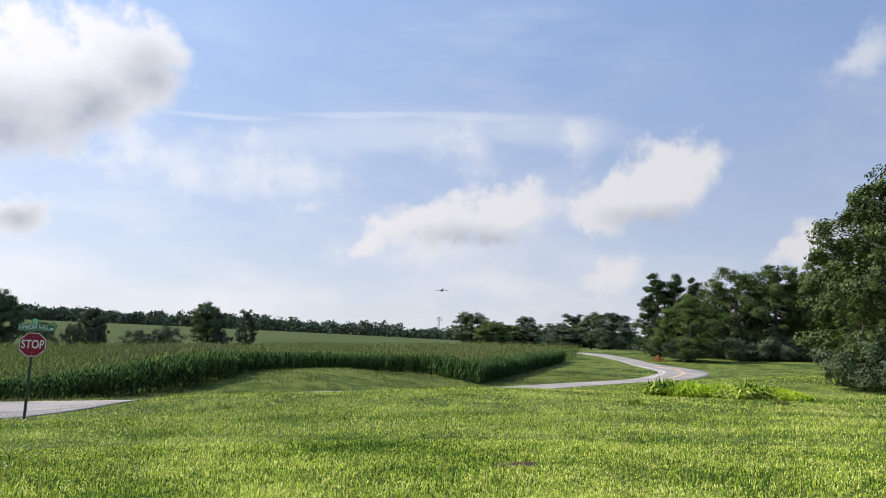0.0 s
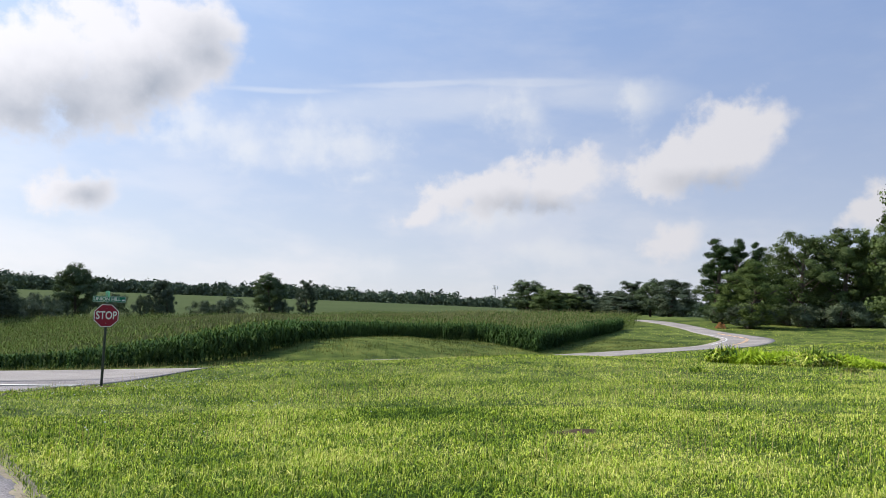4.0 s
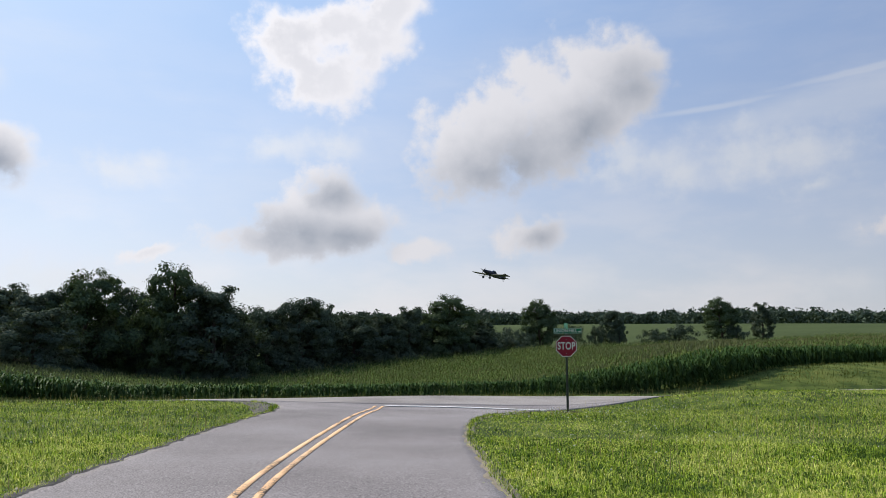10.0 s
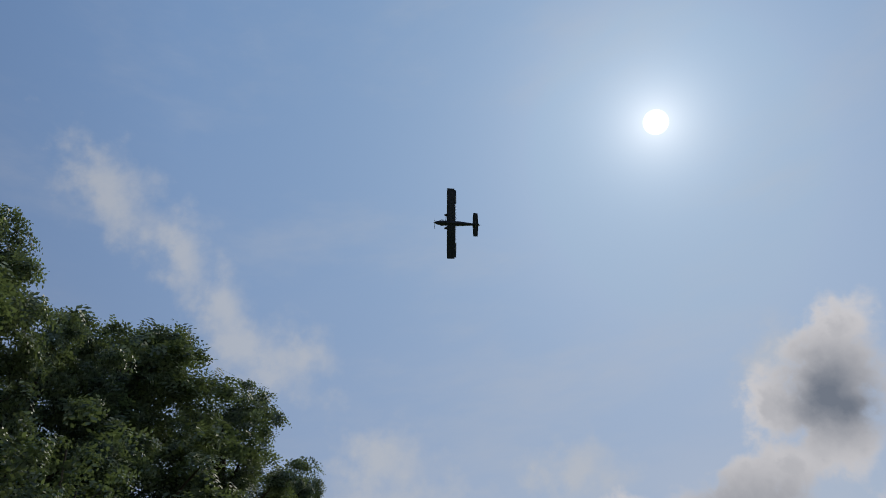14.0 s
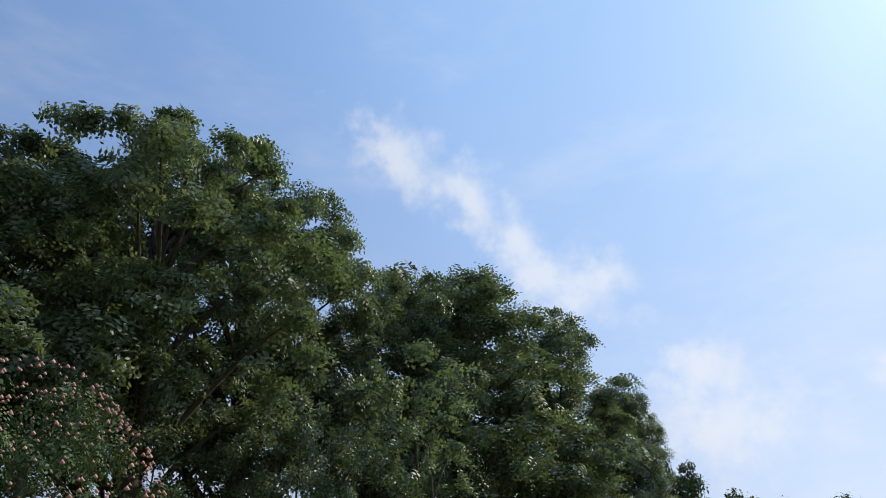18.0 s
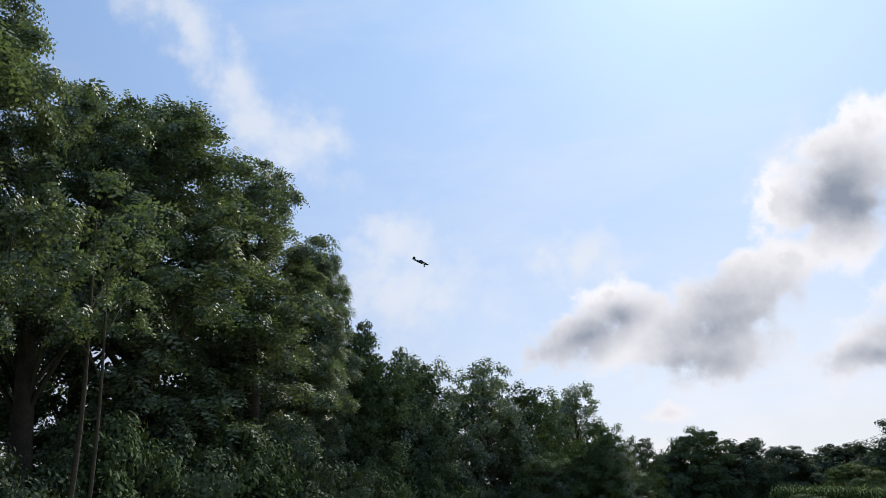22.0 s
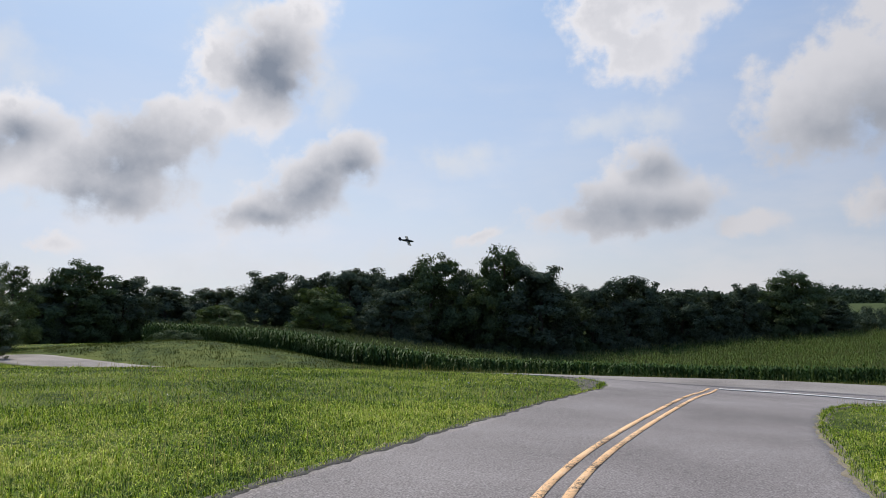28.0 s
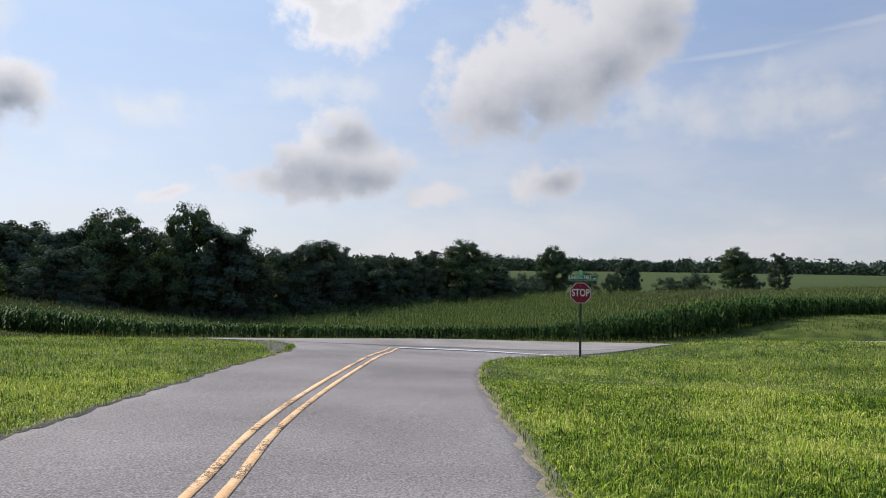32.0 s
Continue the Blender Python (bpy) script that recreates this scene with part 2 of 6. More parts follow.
    # the whole sky is brighter towards the sun
    lift = w_node("VectorMath", "SCALE", base)
    lift_node = wt.nodes[-1]
    wt.links.new(w_math("MINIMUM", w_math("MULTIPLY_ADD", near_sun, 1.07, 0.56), 1.06), lift_node.inputs["Scale"])
    base = lift
    # the sun's own face and the bright air close round it
    glow = w_math("MULTIPLY", w_math("EXPONENT", w_math("MULTIPLY", ang, -1 / 2.6)), 1.1)
    disc = w_math("MULTIPLY", w_math("SUBTRACT", 1.0, w_step(ang, 0.75, 1.0)), 4.0)
    light = w_node("VectorMath", "SCALE", None)
    sc = wt.nodes[-1]
    sc.inputs[0].default_value = (1.0, 0.93, 0.85)
    wt.links.new(w_math("ADD", glow, disc), sc.inputs["Scale"])
    total = w_node("VectorMath", "ADD", base, light)
    wt.links.new(total, w_bg.inputs[0])
    wt.links.new(w_bg.outputs[0], w_out.inputs[0])


SKY_BLUE, SKY_SUNWARD, SKY_HAZE = (0.085, 0.24, 0.67), (0.53, 0.83, 1.20), (0.85, 0.88, 0.94)
CLOUD_RIM, CLOUD_HEART = (0.97, 0.95, 0.98), (0.25, 0.285, 0.355)
CLOUD_LIT, CLOUD_GREY, CLOUD_VEIL, CLOUD_BANK = (0.81, 0.805, 0.85), (0.32, 0.36, 0.435), (0.78, 0.81, 0.87), (0.90, 0.88, 0.91)
w_bg.inputs["Strength"].default_value = 1.0
build_sky()

sun = new("sun", bpy.data.lights.new("sun", "SUN"))
sun.data.energy, sun.data.angle, sun.data.color = 4.8, radians(0.53), (1.0, 0.93, 0.82)
sun_from = Vector((math.sin(radians(SUN_AZ)) * math.cos(radians(SUN_EL)), math.cos(radians(SUN_AZ)) * math.cos(radians(SUN_EL)), math.sin(radians(SUN_EL))))
sun.matrix_world = look(sun_from * 100, (0, 0, 0))

# ---- the lie of the land: a gentle fall to the junction, and rings of low hills and hollows ----
RINGS = [  # distance, number round, radius, heights
    (16, 9, 9, [-0.4, -0.0, 0.19, -0.41, -0.55, -0.78, 0.33, -0.28, 0.02]),
    (34, 14, 11, [-0.18, 0.12, -0.25, -0.4, 0.48, 0.0, 0.14, 0.0, 0.5, -0.09, 0.02, -0.51, 0.23, 0.53]),
    (56, 16, 15, [0.62, -0.67, 1.19, -1.19, -0.11, 0.0, 0.06, 0.0, 0.08, 0.0, -1.79, 1.02, -1.1, 1.05, -1.24, -1.44]),
    (90, 16, 24, [-2.74, 1.48, -0.53, -0.5, 2.06, 0.21, 0.02, 0.0, 0.01, 0.0, -0.2, -0.7, 0.74, -0.52, 1.04, -1.58]),
    (150, 16, 42, [-1.82, -1.98, 0.97, 1.74, 1.19, 0.26, 0.03, 0.0, 0.01, 0.0, -0.06, 0.02, 0.39, -1.78, -3.31, -2.36]),
    (260, 14, 80, [0.33, 0.79, 0.38, 0.28, 0.14, 0.0, 0.1, 0.0, 0.07, 0.1, -0.1, -0.11, -1.32, -2.18]),
    (430, 12, 150, [2.23, 1.43, 0.59, 0.73, 0.99, 0.0, 1.15, 0.0, 0.99, -0.16, -1.6, -0.32]),
    (700, 10, 260, [1.34, 1.09, 1.23, 0.0, 1.68, 0.0, 1.46, 1.06, 0.39, 0.69]),
]
HILLS = np.array([(r * math.sin(2 * math.pi * (k + 0.5 * (r % 3)) / n), r * math.cos(2 * math.pi * (k + 0.5 * (r % 3)) / n), s, h[k])
                  for r, n, s, h in RINGS for k in range(n) if h[k]])

# swells of the verges beside the roads
SWELLS = [(-42.0, 13.0, 9.0, 0.25), (9.6, 28.3, 1.7, 0.12), (12.0, 28.6, 1.9, 0.10), (14.5, 28.6, 2.2, 0.12), (20.0, 29.4, 2.2, 0.15), (26.0, 30.4, 2.3, 0.16), (32.0, 31.3, 2.3, 0.15), (0.5, 30.0, 3.0, 0.16), (1.0, 35.5, 6.0, 0.20), (0.5, 26.0, 3.0, -0.19), (6.0, 26.6, 2.4, -0.13), (10.5, 27.8, 2.8, 0.13), (-46.0, 31.5, 5.0, -0.2), (23.4, 26.5, 3.5, 0.12), (28.5, 28.5, 4.0, 0.20), (14.5, 25.3, 4.4, 0.31), (23.0, 27.5, 5.0, 0.13), (13.5, 34.2, 3.2, -0.16), (19.5, 35.5, 3.4, -0.36), (25.0, 36.5, 3.4, -0.46), (31.0, 37.4, 3.8, -0.46), (38.0, 38.8, 4.0, -0.38), (46.0, 40.0, 5.0, -0.34), (56.0, 41.0, 6.0, -0.35), (66.0, 43.0, 6.0, -0.35),
          (-15.0, 21.0, 6.0, 0.02), (-24.0, 19.5, 5.0, 0.06), (-36.0, 27.8, 4.0, -0.24), (-29.0, 26.6, 4.0, -0.36), (-22.0, 27.4, 3.6, -0.24), (-15.5, 28.4, 3.6, -0.14), (-38.0, 39.5, 5.5, 0.66), (-30.0, 37.0, 4.0, 0.25), (1.5, 25.5, 6.0, -0.10), (21.5, 42.5, 3.6, 0.65), (29.0, 45.0, 4.0, 0.62), (36.0, 47.0, 4.0, 0.1)]


def land(x, y):
    """Height of the open ground."""
    x, y = np.asarray(x, float), np.asarray(y, float)
    s = np.clip(y, 0, 30)
    z = -(0.02 * s + 0.00105 * s * s) * np.exp(-((0.36 * x * x + y * y) / 260 ** 2))
    for hx, hy, hr, hh in (*HILLS, *SWELLS):
        z = z + hh * np.exp(-((x - hx) ** 2 + (y - hy) ** 2) / (2 * hr * hr))
    return z


# ---- materials ----
def material(name, color, rough=0.8, spread=0.25, scale=4.0, fine=40.0, bump=0.2, metal=0.0, through_light=0.0, per="none", hue=None, coat=0.0, gloss=None, stops=None, gain=None, cracks=0.0):
    """A procedural surface: two scales of mottling round a colour, fine relief, and for leaves some light let through."""
    m = bpy.data.materials.new(name)
    m.use_nodes = True
    t = m.node_tree
    n, l = t.nodes, t.links
    b = n["Principled BSDF"]
    b.inputs["Roughness"].default_value, b.inputs["Metallic"].default_value = rough, metal
    b.inputs["Specular IOR Level"].default_value = gloss if gloss is not None else 0.08 if through_light else 0.35
    b.inputs["Coat Weight"].default_value = coat
    co = n.new("ShaderNodeTexCoord")
    big = n.new("ShaderNodeTexNoise")
    big.inputs["Scale"].default_value, big.inputs["Detail"].default_value = scale, 4
    small = n.new("ShaderNodeTexNoise")
    small.inputs["Scale"].default_value, small.inputs["Detail"].default_value = fine, 3
    for x in (big, small):
        l.new(co.outputs["Object"], x.inputs["Vector"])
    mix = n.new("ShaderNodeMath")
    mix.operation = "ADD"
    l.new(big.outputs["Fac"], mix.inputs[0])
    l.new(small.outputs["Fac"], mix.inputs[1])
    last = mix
    if per != "none":
        rnd = n.new("ShaderNodeObjectInfo") if per == "object" else n.new("ShaderNodeNewGeometry")
        k = n.new("ShaderNodeMath")
        k.operation = "MULTIPLY_ADD"
        k.inputs[1].default_value = 0.9
        l.new(rnd.outputs["Random" if per == "object" else "Random Per Island"], k.inputs[0])
        l.new(mix.outputs[0], k.inputs[2])
        last = n.new("ShaderNodeMath")
        last.operation = "MULTIPLY_ADD"
        last.inputs[1].default_value, last.inputs[2].default_value = 0.7, 0.0
        l.new(k.outputs[0], last.inputs[0])
    if gain:
        # weights of the broad mottling, the fine mottling and the chance of each piece
        last = None
        srcs = [big.outputs["Fac"], small.outputs["Fac"]] + ([rnd.outputs["Random" if per == "object" else "Random Per Island"]] if per != "none" else [])
        for src, w in zip(srcs, gain):
            k = n.new("ShaderNodeMath")
            k.operation = "MULTIPLY_ADD"
            k.inputs[1].default_value, k.inputs[2].default_value = w, 0.5 * (1 - sum(gain[:len(srcs)]))
            l.new(src, k.inputs[0])
            if last:
                l.new(last.outputs[0], k.inputs[2])
            last = k
    ramp = n.new("ShaderNodeValToRGB")
    c = Vector(color)
    lo, hi = c * (1 - spread), c * (1 + spread)
    if hue:
        hi = Vector(hue)
    ramp.color_ramp.elements[0].position, ramp.color_ramp.elements[1].position = 0.3, 0.75
    ramp.color_ramp.elements[0].color, ramp.color_ramp.elements[1].color = (*lo, 1), (*hi, 1)
    if stops:
        ramp.color_ramp.elements[0].position, ramp.color_ramp.elements[0].color = stops[0][0], (*stops[0][1], 1)
        ramp.color_ramp.elements[1].position, ramp.color_ramp.elements[1].color = stops[-1][0], (*stops[-1][1], 1)
        for q, col in stops[1:-1]:
            ramp.color_ramp.elements.new(q).color = (*col, 1)
    half = n.new("ShaderNodeMath")
    half.operation = "MULTIPLY"
    half.inputs[1].default_value = 1.0 if gain else 0.5 if per == "none" else 0.6
    l.new(last.outputs[0], half.inputs[0])
    l.new(half.outputs[0], ramp.inputs[0])
    tone = ramp.outputs[0]
    if cracks:
        # thin dark cracks along the level lines of a ragged noise, in some stretches only
        cr, where = n.new("ShaderNodeTexNoise"), n.new("ShaderNodeTexNoise")
        cr.inputs["Scale"].default_value, cr.inputs["Detail"].default_value, cr.inputs["Roughness"].default_value = cracks, 7, 0.65
        where.inputs["Scale"].default_value = cracks * 0.12
        l.new(co.outputs["Object"], cr.inputs["Vector"])
        l.new(co.outputs["Object"], where.inputs["Vector"])
        off, wide, less = n.new("ShaderNodeMath"), n.new("ShaderNodeMath"), n.new("ShaderNodeMath")
        off.operation, wide.operation, less.operation = "COMPARE", "MULTIPLY_ADD", "MULTIPLY"
        wide.inputs[1].default_value, wide.inputs[2].default_value = 0.24, -0.108
        l.new(where.outputs["Fac"], wide.inputs[0])
        l.new(cr.outputs["Fac"], off.inputs[0])
        off.inputs[1].default_value = 0.5
        l.new(wide.outputs[0], off.inputs[2])
        less.inputs[1].default_value = 0.85
        l.new(off.outputs[0], less.inputs[0])
        dk = n.new("ShaderNodeMixRGB")
        dk.inputs[2].default_value = (0.035, 0.033, 0.032, 1)
        l.new(less.outputs[0], dk.inputs[0])
        l.new(tone, dk.inputs[1])
        tone = dk.outputs[0]
    l.new(tone, b.inputs["Base Color"])
    if bump:
        bm = n.new("ShaderNodeBump")
        bm.inputs["Strength"].default_value, bm.inputs["Distance"].default_value = bump, 0.02
        l.new(small.outputs["Fac"], bm.inputs["Height"])
        l.new(bm.outputs[0], b.inputs["Normal"])
    if through_light:
        # leaves: dull on both sides, some light passing through, a slight waxy shine
        df, tr, gl = n.new("ShaderNodeBsdfDiffuse"), n.new("ShaderNodeBsdfTranslucent"), n.new("ShaderNodeBsdfGlossy")
        mx, mg = n.new("ShaderNodeMixShader"), n.new("ShaderNodeMixShader")
        mx.inputs[0].default_value = through_light
        mg.inputs[0].default_value = 0.02 if gloss is None else 0.12 * gloss
        gl.inputs["Roughness"].default_value = 0.5
        br = n.new("ShaderNodeMixRGB")
        br.blend_type = "MULTIPLY"
        br.inputs[0].default_value = 1
        br.inputs[2].default_value = (1.12, 1.18, 0.55, 1)
        l.new(ramp.outputs[0], df.inputs[0])
        l.new(ramp.outputs[0], br.inputs[1])
        l.new(br.outputs[0], tr.inputs[0])
        l.new(df.outputs[0], mx.inputs[1])
        l.new(tr.outputs[0], mx.inputs[2])
        l.new(mx.outputs[0], mg.inputs[1])
        l.new(gl.outputs[0], mg.inputs[2])
        l.new(mg.outputs[0], n["Material Output"].inputs[0])
        n.remove(b)
    return m


M_GROUND = material("meadow_ground", (0.075, 0.115, 0.022), 0.95, 0.3, 0.22, 0.9, 0.6, gloss=0.05, gain=(2.2, 1.6), stops=[(0.15, (0.040, 0.060, 0.016)), (0.45, (0.075, 0.105, 0.023)), (0.75, (0.13, 0.155, 0.038))])
M_PALEROAD = material("pale_worn_asphalt", (0.30, 0.29, 0.285), 0.85, 0.16, 0.35, 38, 0.6, gloss=0.08, gain=(1.6, 1.6), stops=[(0.1, (0.205, 0.184, 0.172)), (0.5, (0.290, 0.260, 0.240)), (0.9, (0.365, 0.332, 0.306))])
M_ASPHALT = material("worn_asphalt", (0.235, 0.225, 0.22), 0.85, 0.34, 0.35, 48, 0.5, gloss=0.1, gain=(0.8, 2.0), stops=[(0.0, (0.095, 0.084, 0.082)), (0.35, (0.204, 0.182, 0.177)), (0.6, (0.272, 0.245, 0.238)), (1.0, (0.42, 0.382, 0.370))])
M_GRAVEL = material("roadside_gravel", (0.25, 0.215, 0.16), 0.95, 0.35, 3, 30, 0.8, gloss=0.1)
M_DARKGRAVEL = material("dark_gravel_and_edge_shade", (0.125, 0.115, 0.102), 0.95, 0.4, 3, 30, 0.9, gloss=0.1)
M_YELLOW = material("worn_yellow_paint", (0.58, 0.38, 0.17), 0.7, 0.15, 1.5, 30, 0.3, gloss=0.2, gain=(0.9, 1.2), cracks=9.0, stops=[(0.1, (0.62, 0.36, 0.17)), (0.5, (0.80, 0.48, 0.24)), (0.9, (0.88, 0.60, 0.36))])
M_WHITE = material("worn_white_paint", (0.68, 0.67, 0.64), 0.7, 0.12, 1.5, 35, 0.2, gloss=0.2)
M_BLADE = material("grass_blades", (0.125, 0.215, 0.020), 0.6, 0.30, 0.30, 1.6, 0, through_light=0.12, per="island", gloss=0.10, gain=(2.2, 1.1, 1.35), stops=[(0.0, (0.044, 0.090, 0.017)), (0.28, (0.128, 0.212, 0.026)), (0.52, (0.300, 0.432, 0.039)), (0.76, (0.475, 0.585, 0.056)), (1.0, (0.66, 0.65, 0.19))])
M_SOY = material("far_field_crop", (0.060, 0.085, 0.032), 0.95, 0.2, 0.03, 0.6, 0.5, hue=(0.088, 0.112, 0.042), gloss=0.03)
M_WEED = material("bright_weeds", (0.27, 0.40, 0.035), 0.6, 0.2, 0.4, 3, 0, through_light=0.3, per="island", hue=(0.42, 0.54, 0.05), gloss=0.1)
# edge corn is darker than the field's: the front wall's shade put into the colour
M_CORN_SHADE = material("shaded_edge_corn", (0.030, 0.066, 0.021), 0.6, 0.40, 0.1, 1.0, 0, through_light=0.14, per="island", hue=(0.062, 0.115, 0.032), gloss=0.10)
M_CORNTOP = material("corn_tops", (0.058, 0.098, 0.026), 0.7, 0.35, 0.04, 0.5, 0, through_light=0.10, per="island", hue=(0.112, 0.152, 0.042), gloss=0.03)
M_TASSEL = material("corn_tassels", (0.20, 0.20, 0.085), 0.8, 0.3, 0.3, 3, 0, per="island", gloss=0.05)
M_BARK = material("grey_brown_bark", (0.085, 0.070, 0.055), 0.95, 0.4, 2, 18, 0.9, gloss=0.1)
LEAF = [material("walnut_leaves", (0.078, 0.112, 0.080), 0.45, 0.50, 0.25, 2, 0, through_light=0.26, per="island", hue=(0.20, 0.25, 0.155), gloss=0.45),
        material("oak_leaves", (0.052, 0.074, 0.054), 0.6, 0.40, 0.25, 2, 0, through_light=0.10, per="island", hue=(0.105, 0.135, 0.086), gloss=0.06),
        material("maple_leaves", (0.062, 0.098, 0.036), 0.6, 0.40, 0.25, 2, 0, through_light=0.15, per="island", hue=(0.125, 0.17, 0.06), gloss=0.1),
        material("pine_needles", (0.024, 0.048, 0.017), 0.6, 0.3, 0.25, 2, 0, through_light=0.05, per="island", hue=(0.042, 0.070, 0.024), gloss=0.05),
        material("shaded_wood_leaves", (0.056, 0.086, 0.046), 0.6, 0.40, 0.25, 2, 0, through_light=0.12, per="island", hue=(0.108, 0.148, 0.072), gloss=0.05),
        material("sunlit_maple_leaves", (0.040, 0.070, 0.023), 0.6, 0.45, 0.25, 2, 0, through_light=0.12, per="island", hue=(0.112, 0.155, 0.040), gloss=0.1),
        material("dark_oak_leaves", (0.027, 0.050, 0.021), 0.6, 0.45, 0.25, 2, 0, through_light=0.08, per="island", hue=(0.088, 0.124, 0.038), gloss=0.1)]
M_STEEL = material("galvanised_steel", (0.33, 0.34, 0.34), 0.45, 0.15, 6, 60, 0.1, metal=0.8)
M_RED = material("red_sign_sheeting", (0.27, 0.006, 0.03), 0.4, 0.08, 3, 40, 0)
M_SIGNWHITE = material("white_sign_sheeting", (0.78, 0.78, 0.76), 0.4, 0.05, 3, 40, 0)
M_GREEN = material("green_sign_sheeting", (0.010, 0.16, 0.085), 0.4, 0.08, 3, 40, 0)
M_PLANE = material("yellow_aircraft_paint", (0.15, 0.128, 0.065), 0.4, 0.06, 0.8, 12, 0)
M_HULL = material("dark_blue_aircraft_paint", (0.025, 0.03, 0.05), 0.4, 0.1, 0.8, 12, 0)
M_DARK = material("dark_rubber", (0.02, 0.02, 0.022), 0.7, 0.3, 5, 40, 0.1)
M_GLASSY = material("dark_canopy_glass", (0.02, 0.025, 0.03), 0.08, 0.1, 2, 10, 0, coat=1.0)


# ---- mesh helpers ----
def mesh_of(name, v, f, mat, smooth=False):
    me = bpy.data.meshes.new(name)
    v, f = np.asarray(v, np.float32), np.asarray(f, np.int32)
    n = f.shape[1]
    me.vertices.add(len(v))
    me.vertices.foreach_set("co", v.ravel())
    me.loops.add(f.size)
    me.loops.foreach_set("vertex_index", f.ravel())
    me.polygons.add(len(f))
    me.polygons.foreach_set("loop_start", np.arange(0, f.size, n, dtype=np.int32))
    if smooth:
        me.polygons.foreach_set("use_smooth", np.ones(len(f), bool))
    me.update(calc_edges=True)
    me.materials.append(mat)
    return me


def part(name, bm, mat, parent, label=""):
    """Links a bmesh, or a mesh, as one object under a thing."""
    if isinstance(bm, bmesh.types.BMesh):
        me = bpy.data.meshes.new(name)
        bm.to_mesh(me)
        bm.free()
        me.materials.append(mat)
    else:
        me = bm
    ob = new(name, me)
    ob.parent = parent
    if label:
        ob["label"] = label
    return ob


def tube(points, radii, sides=7):
    """Vertices and quads of a tapering tube through points, closed at its end."""
    p = np.asarray(points, float)
    d = np.gradient(p, axis=0)
    d /= np.linalg.norm(d, axis=1, keepdims=True) + 1e-9
    ref = np.where(np.abs(d[:, 2:3]) < 0.9, [[0, 0, 1.0]], [[1.0, 0, 0]])
    u = np.cross(d, ref)
    u /= np.linalg.norm(u, axis=1, keepdims=True) + 1e-9
    w = np.cross(d, u)
    a = np.arange(sides) * 2 * np.pi / sides
    v = p[:, None] + np.asarray(radii)[:, None, None] * (np.cos(a)[None, :, None] * u[:, None] + np.sin(a)[None, :, None] * w[:, None])
    n = len(p)
    i, j = np.meshgrid(np.arange(n - 1), np.arange(sides), indexing="ij")
    k = (j + 1) % sides
    f = np.stack([i * sides + j, i * sides + k, (i + 1) * sides + k, (i + 1) * sides + j], -1).reshape(-1, 4)
    return v.reshape(-1, 3), f


def joined(pieces):
    vs, fs, o = [], [], 0
    for v, f in pieces:
        vs.append(v)
        fs.append(f + o)
        o += len(v)
    return np.concatenate(vs), np.concatenate(fs)


def polar(az, d):
    """East and north of a place at a bearing in degrees and a distance."""
    return d * math.sin(radians(az)), d * math.cos(radians(az))


# ---- ground, roads ----
ROAD_B = np.array([(-74, 26.5), (-66, 28), (-56, 30), (-46, 30), (-38, 28), (-29.5, 26.4), (-19, 28), (-10, 29.4), (0, 31), (10, 32.6), (20.6, 34.3), (38.4, 37.1), (60, 40.3),
                   (70, 42.6), (76.5, 45.4), (81, 50), (86, 56.7), (92.6, 64.4), (99.4, 73.8), (102.5, 80), (103.5, 90), (102, 104), (97, 124), (90, 145)], float)
ROAD_B_HALF = 2.9


def smoothed(line, step=0.8):
    """A Catmull-Rom curve through the points of a line, at even steps."""
    p = np.vstack([2 * line[0] - line[1], line, 2 * line[-1] - line[-2]])
    out = []
    for i in range(1, len(p) - 2):
        n = max(2, int(np.linalg.norm(p[i + 1] - p[i]) / step))
        t = (np.arange(n) / n)[:, None]
        out.append(0.5 * (2 * p[i] + (p[i + 1] - p[i - 1]) * t + (2 * p[i - 1] - 5 * p[i] + 4 * p[i + 1] - p[i + 2]) * t ** 2 + (3 * p[i] - p[i - 1] - 3 * p[i + 1] + p[i + 2]) * t ** 3))
    return np.vstack(out + [line[-1:]])


LINE_B = smoothed(ROAD_B)
# the side road on which the camera stands: its two edges by northing, flaring at the junction
EDGE_Y = [-60, 0, 8, 14, 17, 20.5, 23.5, 26, 27.5, 29.0, 30.2]
EDGE_L = [-4.4, -4.35, -4.45, -4.5, -4.45, -4.35, -4.8, -6.2, -8.5, -11.5, -15.0]
EDGE_R = [1.0, 1.0, 0.87, 0.78, 0.95, 1.4, 2.2, 3.5, 6.2, 10.8, 14.5]
CENTRE_Y, CENTRE_X = [-10, 0, 5.2, 7.3, 9.3, 12.5, 16.5, 20.5, 26.6], [-1.3, -1.5, -1.73, -1.90, -2.0, -2.02, -1.96, -1.88, -1.76]


def to_road_b(x, y):
    x, y = np.asarray(x, float), np.asarray(y, float)
    d = np.full(x.shape, 1e9)
    for px, py in LINE_B[::3]:
        d = np.minimum(d, np.hypot(x - px, y - py))
    return d


def on_road(x, y, margin=0.0):
    a = (y < 30) & (x > np.interp(y, EDGE_Y, EDGE_L) - margin) & (x < np.interp(y, EDGE_Y, EDGE_R) + margin)
    return a | (to_road_b(x, y) < ROAD_B_HALF + margin)


